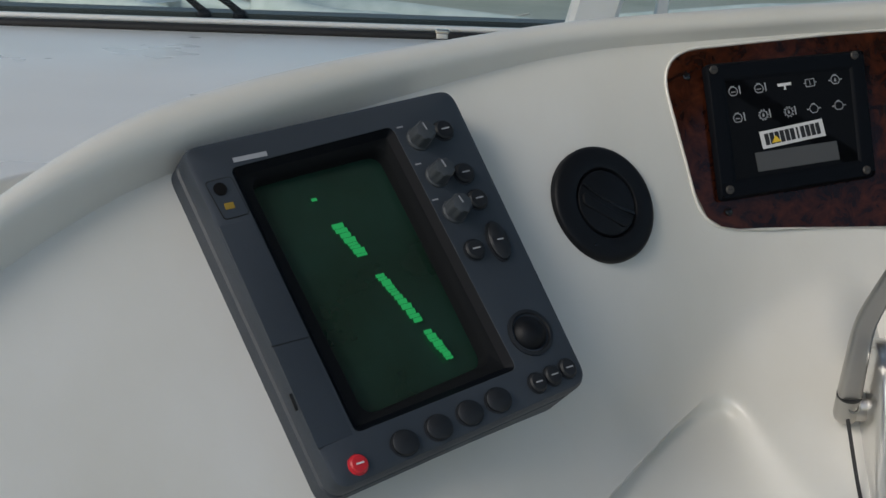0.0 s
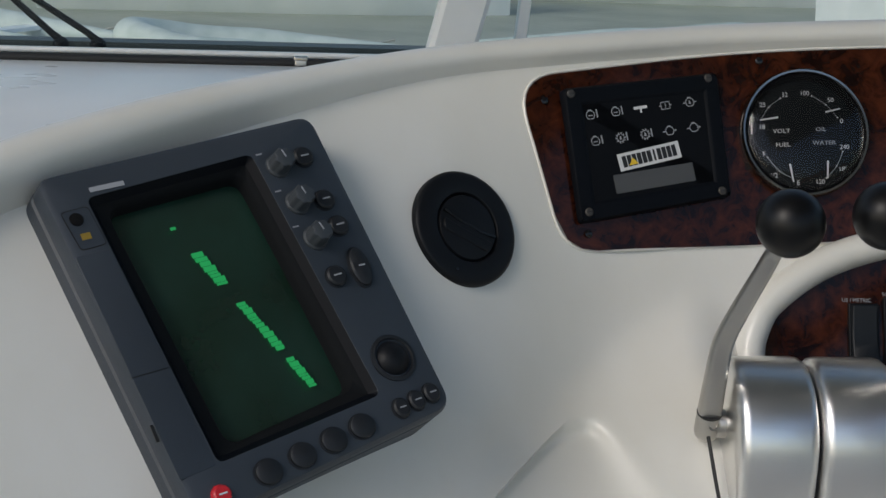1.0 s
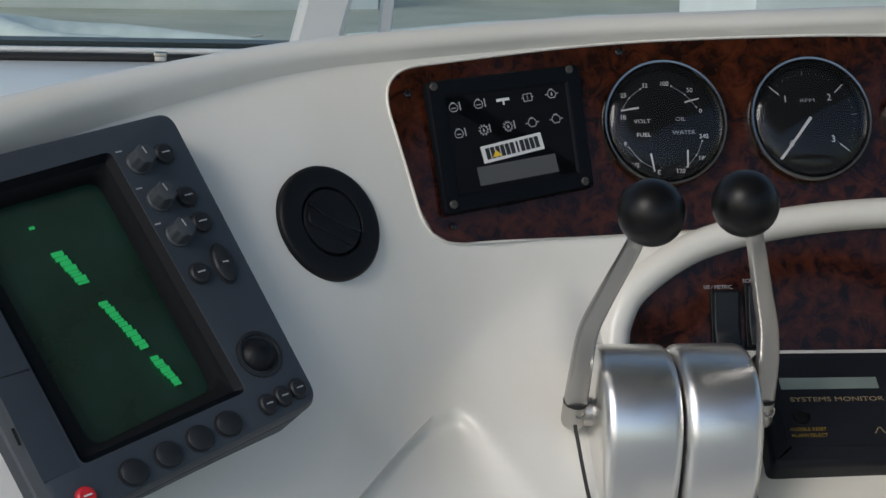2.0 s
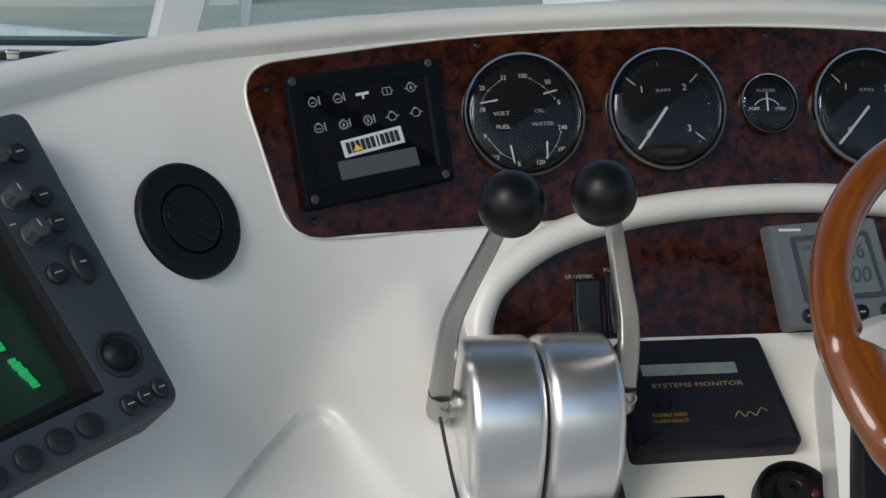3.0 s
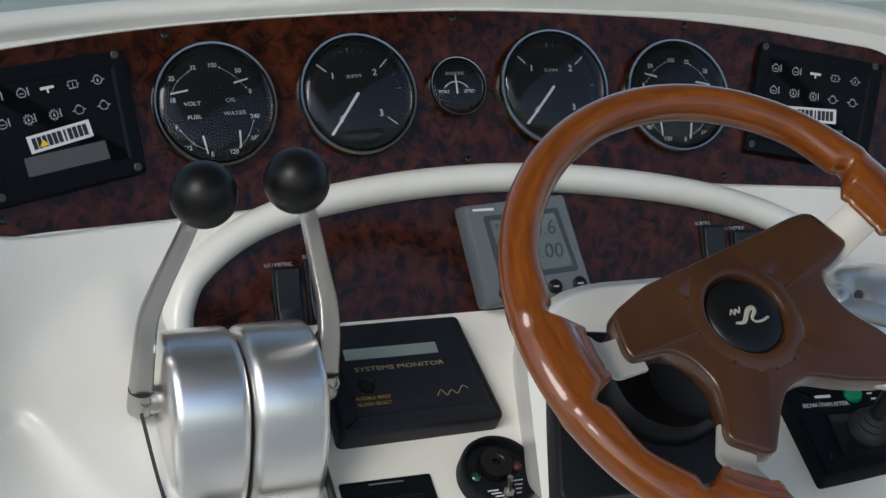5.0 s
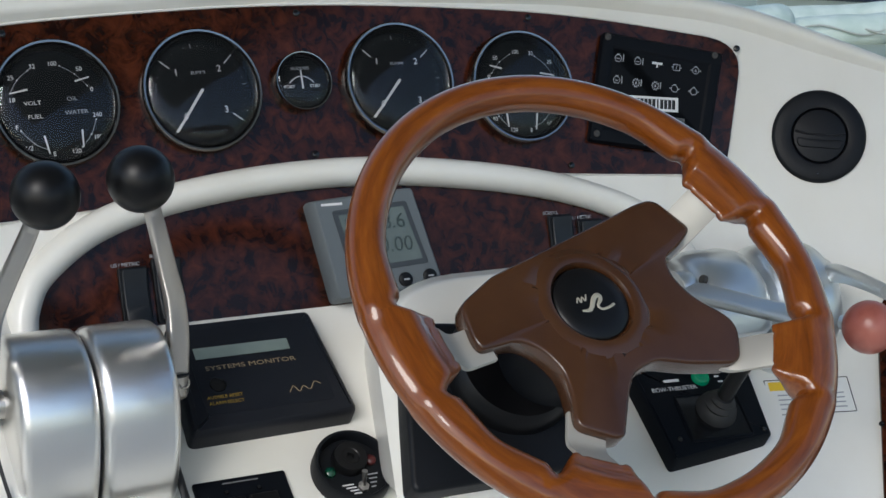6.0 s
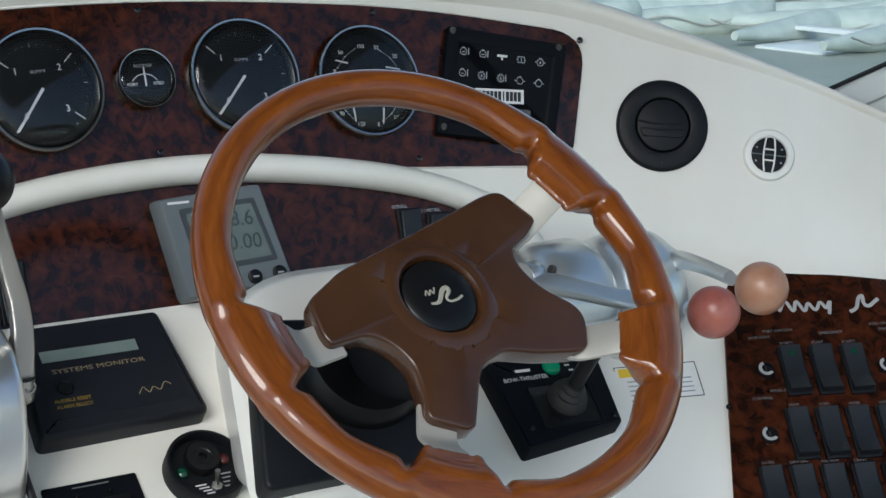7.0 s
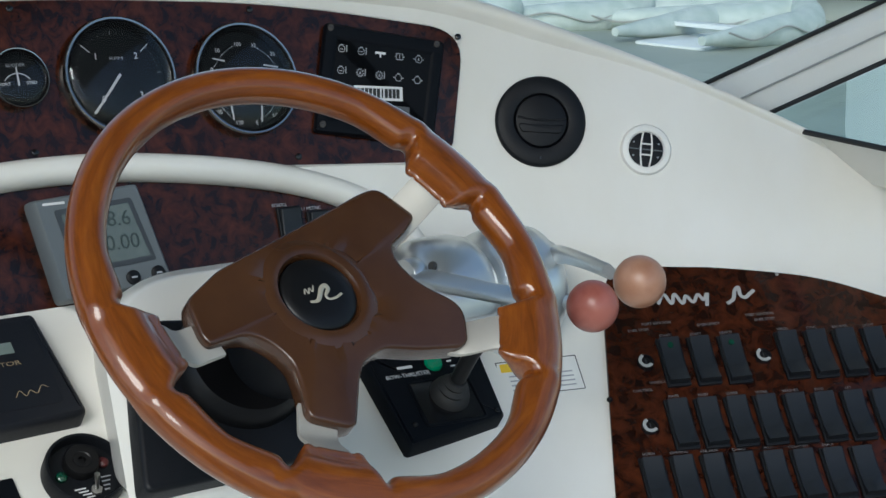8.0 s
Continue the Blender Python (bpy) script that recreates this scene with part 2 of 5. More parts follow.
def spline(points, steps=8):
    """A smooth line through points (Catmull-Rom)."""
    p = [Vector(q) for q in points]
    p = [p[0] * 2 - p[1]] + p + [p[-1] * 2 - p[-2]]
    out = []
    for a, b, c, d in zip(p, p[1:], p[2:], p[3:]):
        for s in range(steps):
            u = s / steps
            out.append(0.5 * (2 * b + (c - a) * u + (2 * a - 5 * b + 4 * c - d) * u * u + (3 * b - a - 3 * c + d) * u ** 3))
    return out + [p[-2]]


def lettering(text, size, x, y, z, material, parent, align="CENTER", turn=0.0, wide=1.0, name="lettering"):
    cu = bpy.data.curves.new(name, "FONT")
    cu.body, cu.size, cu.align_x, cu.align_y, cu.extrude, cu.resolution_u = text, size, align, "CENTER", 0.00012, 3
    tmp = bpy.data.objects.new(name, cu)
    me = bpy.data.meshes.new_from_object(tmp)
    bpy.data.objects.remove(tmp)
    bpy.data.curves.remove(cu)
    me.name = name
    me.materials.append(material)
    ob = new(name, me)
    ob.parent = parent
    ob.matrix_basis = pose(x, y, z, 0, 0, turn) @ Matrix.Diagonal((wide, 1, 1, 1))
    return ob


def bars(words, size, x, y, z, material, parent, name="marking"):
    """Writing that cannot be read: plain bars of the words' lengths, centred."""
    total = sum(words) + 0.35 * size * (len(words) - 1)
    bm, at = bmesh.new(), x - total / 2
    for w in words:
        box(w, size, 0, 0.0002, 0.0001, 0, at + w / 2, y, 1, bm=bm)
        at += w + 0.35 * size
    return part(name, bm, material, parent, m=pose(0, 0, z), smooth=False)


def arc_line(r0, r1, a0, a1, n=24, z=0.0, cx=0.0, cy=0.0, bm=None):
    """A flat ring piece between two angles in degrees."""
    bm = bm or bmesh.new()
    rows = []
    for i in range(n + 1):
        a = radians(a0 + (a1 - a0) * i / n)
        rows.append([bm.verts.new((cx + r * math.cos(a), cy + r * math.sin(a), z)) for r in (r0, r1)])
    for p, q in zip(rows, rows[1:]):
        bm.faces.new((p[0], p[1], q[1], q[0]))
    return bm


def stroke(x0, y0, x1, y1, w, z, bm=None):
    bm = bm or bmesh.new()
    d = Vector((x1 - x0, y1 - y0)).normalized() * w / 2
    s = Vector((-d.y, d.x))
    bm.faces.new([bm.verts.new((*p, z)) for p in (Vector((x0, y0)) - s, Vector((x1, y1)) - s, Vector((x1, y1)) + s, Vector((x0, y0)) + s)])
    return bm


# ---- the dash's surfaces ----
CX, Y0, Z0 = 0.613, 1.424, 1.170
CREST = [(-1.25, 0.93), (-0.94, 1.158), (-0.89, 1.195), (-0.83, 1.213), (-0.73, 1.232), (-0.56, 1.252), (-0.32, 1.268), (0.0, 1.284),
         (0.3, 1.274), (0.46, 1.256), (0.57, 1.213), (0.68, 1.165), (0.79, 1.106), (0.85, 1.065), (1.05, 0.96), (1.4, 0.86)]


def ease(a, b, v):
    k = min(1.0, max(0.0, (v - a) / (b - a)))
    return k * k * (3 - 2 * k)


def plan(x):
    """How far ahead the dash face stands; flat amidships, wrapped towards the helmsman at both wings."""
    d, a, k, m = abs(x - CX), 0.22, 0.9, 0.55
    e = a + m / (2 * k)
    if d < a:
        return Y0
    if d < e:
        return Y0 - k * (d - a) ** 2
    return Y0 - k * (e - a) ** 2 - m * (d - e)


def lean(x):
    return 0.38 + (0.50 if x < CX else 0.06) * ease(0.38, 0.66, abs(x - CX))


def fascia(x, z):
    return plan(x) + (z - Z0) * lean(x)


def crest(x):
    xs, zs = zip(*CREST)
    return sum(float(np.interp(x - CX + s, xs, zs)) for s in (-0.04, -0.02, 0, 0.02, 0.04)) / 5


def crease(x):
    """Height at which the face turns into the sloping console."""
    left = 1.075 - 0.55 * (0.34 - min(x, 0.34))
    mid = 0.99 - 0.01 * ease(0.85, 1.05, x)
    return left + (mid - left) * ease(0.27, 0.36, x)


def deck(x, z):
    zb = crease(x)
    return fascia(x, zb) - (zb - z) * 1.33


def mount(surface, x, z, roll=0.0, out=0.0):
    """The pose on a surface: x along it, y up it, z out of it."""
    h = 0.004
    p = Vector((x, surface(x, z), z))
    a = Vector((2 * h, surface(x + h, z) - surface(x - h, z), 0)).normalized()
    b = Vector((0, surface(x, z + h) - surface(x, z - h), 2 * h))
    n = a.cross(b).normalized()
    b = n.cross(a)
    m = Matrix((a, b, n)).transposed().to_4x4()
    return Matrix.Translation(p + n * out) @ m @ pose(0, 0, 0, 0, 0, roll)

# ---- the moulded dash ----


def pocket(x, z):
    """The shallow recess in the console outboard of the levers."""
    rim = 0.1990 + (0.9690 - z) * 1.09
    root = 0.1825 + (0.9690 - z) * 0.27
    top = 0.9735 - 0.19 * max(0.0, 0.1850 - x)
    side = min(1.0, max(0.0, (rim - x) / max(0.012, rim - root)))
    return 0.017 * ease(0.0, 1.0, side) * ease(0.0, 0.020, top - z)


BASE = [(-1.6, 2.02, 1.155), (-0.6, 2.02, 1.155), (0.20, 2.02, 1.155), (0.65, 1.97, 1.155), (1.00, 1.76, 1.10), (1.25, 1.58, 1.03), (1.48, 1.42, 0.98), (1.62, 1.10, 0.96)]


def dash_shell():
    rings = []
    for i in range(660):
        x = -0.85 + i * 0.0044
        zc, zb = crest(x), min(crease(x), crest(x) - 0.10)
        row = []
        for k in range(116):
            z = 0.55 + 0.25 * k / 6 if k < 6 else 0.80 + (zb - 0.02 - 0.80) * (k - 6) / 109
            row.append((x, fascia(x, zb) - (zb - z) * 1.33 + pocket(x, z), z))
        for k in range(1, 6):
            u = k / 6
            p, q, r = Vector((fascia(x, zb) - 0.0266, zb - 0.02)), Vector((fascia(x, zb), zb)), Vector((fascia(x, zb + 0.02), zb + 0.02))
            v = p * (1 - u) ** 2 + q * 2 * u * (1 - u) + r * u * u
            row.append((x, v.x, v.y))
        high = 0.024 + (0.026 * ease(0.50, 0.90, CX - x) if x < CX else -0.013 * ease(0.50, 0.66, x - CX))
        low = zc - high
        for k in range(19):
            z = zb + 0.02 + (low - zb - 0.02) * k / 18
            row.append((x, fascia(x, z), z))
        y, rr = fascia(x, low), high * 0.46
        row.append((x, y - 0.001, low + 0.002))
        cy, cz = y + 0.7 * rr, zc - rr
        for k in range(13):
            a = radians(205 - 190 * k / 12)
            row.append((x, cy + 1.25 * rr * math.cos(a), cz + rr * math.sin(a)))
        bx, by, bz = zip(*BASE)
        shelf = min(zc - 0.03, float(np.interp(x, bx, bz)) - 0.005)
        end = max(cy + 0.10, float(np.interp(x, bx, by)) + 0.03)
        for k in range(1, 5):
            u = k / 4
            row.append((x, cy + 0.024 + 0.05 * u, cz + 0.005 + (shelf - cz - 0.005) * ease(0, 1, u)))
        yb = cy + 0.074
        for k in range(1, 9):
            row.append((x, yb + (end - yb) * k / 8, shelf))
        rings.append(row)
    return loft(rings, closed=False)


shell_mesh = dash_shell()
bmesh.ops.reverse_faces(shell_mesh, faces=shell_mesh.faces)
dash = part("dash", shell_mesh, gelcoat, None)
tagged(dash, "off-white moulded fibreglass helm dash with rounded brow and sloping console", "dash", kind="structure")

arch = [(0.331, 1.000), (0.335, 1.020), (0.352, 1.046), (0.401, 1.077), (0.470, 1.096), (0.570, 1.107), (0.680, 1.107), (0.800, 1.093), (0.890, 1.073), (0.955, 1.045), (0.985, 1.01), (0.99, 0.985)]
line = spline([(x, fascia(x, z) - 0.006, z) for x, z in arch], 6)
hood = part("hood_rim", tube(line, 0.0135, 18, 1.25, (0, -1, 0.4)), gelcoat, None)
tagged(hood, "off-white moulded arched rim over the lower wood panel", "dash trim", kind="structure")


def veneer(name, outline, surface, label, proud=0.004, thick=0.012):
    """A thin veneer board that follows the surface; the outline is given in x and z."""
    bm = bmesh.new()
    pts = outline
    xs = [p.x for p in pts]
    x0, x1 = min(xs), max(xs)
    cols = 48
    n = len(pts)

    def span(x):
        hits = []
        for i in range(n):
            a, b = pts[i], pts[(i + 1) % n]
            if (a.x - x) * (b.x - x) <= 0 and abs(a.x - b.x) > 1e-9:
                hits.append(a.y + (b.y - a.y) * (x - a.x) / (b.x - a.x))
        return min(hits), max(hits)

    rings = []
    for c in range(cols + 1):
        u = c / cols
        x = x0 + 1e-5 + (x1 - x0 - 2e-5) * (0.5 - 0.5 * math.cos(math.pi * u))
        lo, hi = span(x)
        row = []
        for k in range(13):
            z = lo + (hi - lo) * k / 12
            row.append((x, surface(x, z) - proud, z))
        row.append((x, surface(x, hi) + thick, hi))
        row.insert(0, (x, surface(x, lo) + thick, lo))
        rings.append(row)
    bm = loft(rings, closed=False)
    bmesh.ops.reverse_faces(bm, faces=bm.faces)

    ob = part(name, bm, burl, None)
    return tagged(ob, label, "panel", kind="structure")


upper = rounded([(0.172, 1.090), (0.36, 1.088), (0.62, 1.112), (0.90, 1.090), (1.041, 1.086), (1.079, 1.214), (0.90, 1.243), (0.62, 1.259), (0.36, 1.248), (0.130, 1.226)],
                [0.03, 0.1, 0.2, 0.1, 0.02, 0.035, 0.1, 0.2, 0.1, 0.035], 8)
veneer("instrument_panel", upper, fascia, "glossy dark red burl wood instrument panel across the dash")
lip = part("panel_lip", tube([(p.x, fascia(p.x, p.y) - 0.001, p.y) for p in inset(upper, -0.0010)], 0.0013, 8, closed=True, up=(0, -1, 0.3)), gelcoat, None)
tagged(lip, "narrow raised off-white lip round the instrument panel", "dash trim", kind="structure")
lower = rounded([(0.338, 0.985), (0.97, 0.985), (0.955, 1.045), (0.89, 1.072), (0.80, 1.092), (0.68, 1.106), (0.57, 1.106), (0.47, 1.095), (0.401, 1.077), (0.352, 1.046)], 0.02, 4)
veneer("lower_panel", lower, fascia, "dark red burl wood panel under the arched rim", 0.003)

# ---- instruments on the veneer ----


def needle(x, y, angle, length, back, w, z, parent):
    bm = slab(rounded([(-back, -w / 2), (length, -w / 3), (length, w / 3), (-back, w / 2)], w / 4, 2), 0, 0.0006)
    return part("needle", bm, print_white, parent, "slim white pointer", pose(x, y, z, 0, 0, angle), False)


def gauge_body(size, label, x, z, roll):
    g = thing("gauge", label, "gauge", mount(fascia, x, z, roll, 0.0062), "instrument gauges")
    r = size / 2
    part("bezel", lathe([(r * 1.0, -0.004), (r * 1.0, 0.004), (r * 0.99, 0.0070), (r * 0.965, 0.0092), (r * 0.935, 0.0090), (r * 0.915, 0.0070), (r * 0.90, 0.0025), (r * 0.90, 0.001)], 72, caps=False), chrome, g, "thin polished chrome ring")
    part("inner_ring", lathe([(r * 0.905, 0.0062), (r * 0.86, 0.0048), (r * 0.82, 0.0016)], 64, caps=False), black_gloss, g)
    part("dial", lathe([(r * 0.905, 0.0012), (r * 0.5, 0.0013), (0.0004, 0.0014)], 64), matt_black, g, "matt black dial face")
    pane = part("glass", lathe([(max(0.0004, r * 0.915 * math.sin(k * 0.1)), 0.0066 + r * 0.40 * (math.cos(k * 0.1) - math.cos(1.5)) * 0.42) for k in range(15, -1, -1)], 64, caps=False), gauge_glass, g, "domed clear glass")
    pane.visible_shadow = False
    return g, r


def tachometer(x, z, roll):
    g, r = gauge_body(0.113, "round black engine speed gauge with chrome bezel", x, z, roll)
    for n, a in ((0, 229), (1, 138), (2, 42), (3, -41)):
        c, s = math.cos(radians(a)), math.sin(radians(a))
        part("tick", stroke(r * 0.61 * c, r * 0.61 * s, r * 0.80 * c, r * 0.80 * s, 0.0008, 0.0017), print_white, g, smooth=False)
        lettering(str(n), 0.0085, r * 0.48 * c, r * 0.50 * s, 0.0016, print_white, g)
    bm = bmesh.new()
    for k in range(31):
        a = 229 - 9.0 * k
        c, s = math.cos(radians(a)), math.sin(radians(a))
        if k % 10 == 0:
            continue
        if k % 5 == 0:
            stroke(r * 0.70 * c, r * 0.70 * s, r * 0.77 * c, r * 0.77 * s, 0.0005, 0.0017, bm)
        else:
            lathe([(0.00042, 0.0016), (0.0001, 0.0017)], 8, r * 0.73 * c, r * 0.73 * s, bm=bm)
    part("scale_dots", bm, print_grey, g, smooth=False)
    lettering("RPM", 0.0044, 0, r * 0.30, 0.0016, print_grey, g, wide=1.7)
    needle(0, 0, 230, r * 0.80, 0.002, 0.0026, 0.0030, g)
    return g


def engine_gauge(x, z, roll, swapped):
    g, r = gauge_body(0.113, "round black four-in-one engine gauge with chrome bezel", x, z, roll)
    left = [("VOLT", (-0.34, 0.04), (("18", -0.64, 0.11), ("25", -0.61, 0.45), ("32", -0.26, 0.60)), ((-0.65, 0.22), (-0.52, 0.41), (-0.33, 0.55)), (-0.39, 0.25, -0.67, 0.21)),
            ("FUEL", (-0.33, -0.17), (("F", -0.63, -0.31), ("1/2", -0.50, -0.64), ("E", -0.13, -0.76)), ((-0.58, -0.36), (-0.41, -0.57), (-0.21, -0.69)), (-0.25, -0.47, -0.21, -0.75))]
    right = [("OIL", (0.27, 0.06), (("100", 0.05, 0.62), ("50", 0.45, 0.51), ("0", 0.60, 0.18)), ((0.16, 0.58), (0.37, 0.44), (0.54, 0.24)), (0.35, 0.32, 0.58, 0.37)),
             ("WATER", (0.31, -0.15), (("120", 0.21, -0.75), ("180", 0.58, -0.56), ("240", 0.62, -0.22)), ((0.59, -0.29), (0.48, -0.51), (0.31, -0.69)), (0.34, -0.43, 0.32, -0.70))]
    flip = -1 if swapped else 1
    for rows in (left, right):
        for word, at, marks, dots, hand in rows:
            lettering(word, 0.0050, flip * at[0] * r, at[1] * r, 0.0016, print_white if flip * at[0] < 0 else print_grey, g, wide=1.2)
            for text, mx, my in marks:
                lettering(text, 0.0056, flip * mx * r, my * r, 0.0016, print_white, g)
            part("scale", tube(spline([(flip * dx * r, dy * r, 0.0016) for dx, dy in dots], 6), 0.00022, 6, 0.5), print_grey, g, smooth=False)
            bm = bmesh.new()
            for dx, dy in dots:
                lathe([(0.0007, 0.0016), (0.0002, 0.0018)], 10, flip * dx * r, dy * r, bm=bm)
            part("scale_dots", bm, print_white, g, smooth=False)
            hx0, hy0, hx1, hy1 = (flip * hand[0] * r, hand[1] * r, flip * hand[2] * r, hand[3] * r)
            needle(hx0, hy0, math.degrees(math.atan2(hy1 - hy0, hx1 - hx0)), math.hypot(hx1 - hx0, hy1 - hy0), 0.0, 0.0016, 0.0030, g)
    return g


def rudder_gauge(x, z, roll):
    g, r = gauge_body(0.056, "small round black rudder angle gauge with chrome bezel", x, z, roll)
    lettering("RUDDER", 0.0042, 0, r * 0.46, 0.0016, print_grey, g, wide=1.1)
    part("scale", arc_line(r * 0.50, r * 0.53, 35, 145, 20, 0.0016, 0, -r * 0.32), print_white, g, smooth=False)
    lettering("PORT", 0.0042, -r * 0.44, -r * 0.14, 0.0016, print_white, g)
    lettering("STBD", 0.0042, r * 0.46, -r * 0.14, 0.0016, print_white, g)
    needle(0, -r * 0.22, 91, r * 0.62, 0.0, 0.0016, 0.003, g)
    return g


engine_gauge(0.3828, 1.1782, 2, False)
tachometer(0.5146, 1.1828, 3)
rudder_gauge(0.6116, 1.1865, 0)
tachometer(0.7094, 1.1832, -2)
engine_gauge(0.8403, 1.1722, -3, True)


def symbol(kind, x, y, g):
    """A small engine symbol: an outline with a sign beside or inside it."""
    bm = bmesh.new()
    z = 0.0002
    if kind == "gear":
        arc_line(0.0030, 0.0036, 0, 360, 24, z, bm=bm)
        for k in range(10):
            a = radians(36 * k)
            stroke(0.0038 * math.cos(a), 0.0038 * math.sin(a), 0.0047 * math.cos(a), 0.0047 * math.sin(a), 0.0011, z, bm)
    elif kind == "tee":
        stroke(-0.0062, 0.001, 0.0062, 0.001, 0.0024, z, bm)
        stroke(0, 0.0008, 0, -0.0034, 0.0018, z, bm)
    elif kind == "box":
        for a, b in (((-0.004, -0.003), (0.004, -0.003)), ((0.004, -0.003), (0.004, 0.003)), ((0.004, 0.003), (-0.004, 0.003)), ((-0.004, 0.003), (-0.004, -0.003)), ((0, -0.002), (0, 0.002)), ((-0.006, 0), (-0.004, 0)), ((0.004, 0), (0.006, 0))):
            stroke(*a, *b, 0.0007, z, bm)
    else:
        arc_line(0.0034, 0.0041, -60, 240, 24, z, bm=bm)
        stroke(-0.0020, -0.0032, 0.0020, -0.0032, 0.0007, z, bm)
        stroke(-0.0016, 0.0042, 0.0016, 0.0042, 0.0008, z, bm)
    if kind in ("gear", "drop"):
        slab(rounded([(-0.0012, -0.0014), (0.0012, -0.0014), (0, 0.0022)], 0.0008, 3), 0, z, bm=bm)
    if kind in ("therm", "gear"):
        stroke(0.0060, -0.0028, 0.0060, 0.0042, 0.0011, z, bm)
    if kind in ("drop", "pipe"):
        stroke(-0.0064, 0, -0.0042, 0, 0.0009, z, bm)
        stroke(0.0042, 0, 0.0064, 0, 0.0009, z, bm)
    if kind == "therm":
        stroke(-0.002, -0.0004, 0.002, -0.0004, 0.0007, z, bm)
    return part("symbol", bm, print_white if kind == "tee" else print_grey, g, m=pose(x, y, 0.0101), smooth=False)


def screw(parent, x, y, z, r=0.0042, material=None):
    s = part("screw", lathe([(r, 0), (r, 0.0006), (r * 0.8, 0.0014), (0.0003, 0.0016)], 16), material or steel, parent, m=pose(x, y, z))
    part("screw_slot", box(r * 1.2, r * 0.22, 0.0012, 0.0018, 0.0001, 0), print_black, s, smooth=False)
    return s


def engine_monitor(x, z, roll, wide=1.0):
    g = thing("engine_monitor", "square black engine monitor with warning symbols and small display", "instrument", mount(fascia, x, z, roll, 0.004) @ Matrix.Diagonal((wide, 1, 1, 1)), "engine monitors")
    rings = []
    base = rounded([(-0.0745, -0.0570), (0.0678, -0.0565), (0.0788, 0.0500), (-0.0655, 0.0555)], 0.004, 4)
    for d, zz in ((0, 0), (0, 0.0085), (0.0018, 0.0110), (0.012, 0.0116), (0.0135, 0.0113), (0.0155, 0.0098)):
        rings.append([(p.x, p.y, zz) for p in inset(base, d)])
    part("case", loft(rings), panel_black, g, "black moulded frame")
    part("face", slab(inset(base, 0.0152), 0.0094, 0.0099), monitor_face, g, smooth=False)
    for sx, sy in ((-0.0602, 0.0500), (0.0680, 0.0462), (0.0590, -0.0505), (-0.0655, -0.0490)):
        screw(g, sx, sy, 0.0116, 0.0036, dull_screw)
    for k, kind in enumerate(("therm", "therm", "tee", "box", "drop")):
        symbol(kind, -0.0460 + 0.0232 * k, 0.0302 - 0.0005 * k, g)
    for k, kind in enumerate(("therm", "gear", "gear", "pipe", "pipe")):
        symbol(kind, -0.0462 + 0.0230 * k, 0.0080 - 0.0004 * k, g)
    tilt = pose(-0.0005, -0.0113, 0, 0, 0, 3.5)
    part("logo_plate", box(0.058, 0.0146, 0.0099, 0.0103, 0.0003, 0), print_white, g, "white maker's plate", tilt, False)
    bm = bmesh.new()
    for k in range(11):
        box(0.0038 if k != 6 else 0.0018, 0.0096, 0.0103, 0.0105, 0.0002, 0, -0.0236 + 0.0047 * k, 0, 1, bm=bm)
    part("logo_block", bm, print_black, g, "", tilt, False)
    part("logo_triangle", slab(rounded([(-0.0203, -0.0039), (-0.0113, -0.0039), (-0.0158, 0.0018)], 0.0003, 1), 0.0105, 0.0107), yellow, g, "", tilt, False)
    part("display_window", box(0.0745, 0.0158, 0.0099, 0.0102, 0.0006, 0, 0.0002, -0.0302), lcd_dark, g, "blank grey display")
    return g


engine_monitor(0.2390, 1.1700, 7)
engine_monitor(0.9815, 1.1620, -8, 0.88)

for x, z in ((0.153, 1.207), (0.190, 1.102), (0.349, 1.098), (0.617, 1.124), (0.862, 1.238), (0.617, 1.248), (1.073, 1.207), (0.885, 1.098), (0.345, 1.238)):
    s = thing("panel_screw", "dark round screw head in the wood panel", "screw", mount(fascia, x, z, 0, 0.0042), "panel screws")
    part("head", lathe([(0.0034, 0), (0.0032, 0.0010), (0.0018, 0.0017), (0.0002, 0.0018)], 16), black_gloss, s)


def air_vent(x, z, roll):
    g = thing("air_vent", "round black plastic air vent with turning louvre", "vent", mount(fascia, x, z, roll, 0.0), "air vents")
    part("flange", lathe([(0.0475, -0.004), (0.0475, 0.0030), (0.0465, 0.0050), (0.0440, 0.0062), (0.0300, 0.0072), (0.0290, 0.0068), (0.0280, 0.0050), (0.0278, 0.0020)], 64, caps=False), black_plastic, g)
    drum = part("louvre_drum", lathe([(0.0276, 0.001), (0.0276, 0.0040), (0.0262, 0.0068), (0.018, 0.0086), (0.0004, 0.0092)], 48), black_plastic, g)
    part("louvre_slot", slab(rounded([(-0.0255, 0.0020), (-0.012, -0.0006), (0.012, -0.0006), (0.0255, 0.0020), (0.0245, 0.0042), (0.012, 0.0016), (-0.012, 0.0016), (-0.0245, 0.0042)], 0.001, 2), 0.0040, 0.0094), black_gloss, drum)
    part("louvre_blade", slab(rounded([(-0.021, -0.013), (0.021, -0.013), (0.024, -0.003), (0.012, -0.0045), (-0.012, -0.0045), (-0.024, -0.003)], 0.004, 3), 0.004, 0.0098, 0.001), black_plastic, drum)
    part("vent_screw", lathe([(0.0016, 0.006), (0.0012, 0.0072), (0.0002, 0.0073)], 10, 0.0, -0.0385), black_gloss, g)


air_vent(0.0841, 1.1167, -34)
air_vent(1.1350, 1.1235, -3)

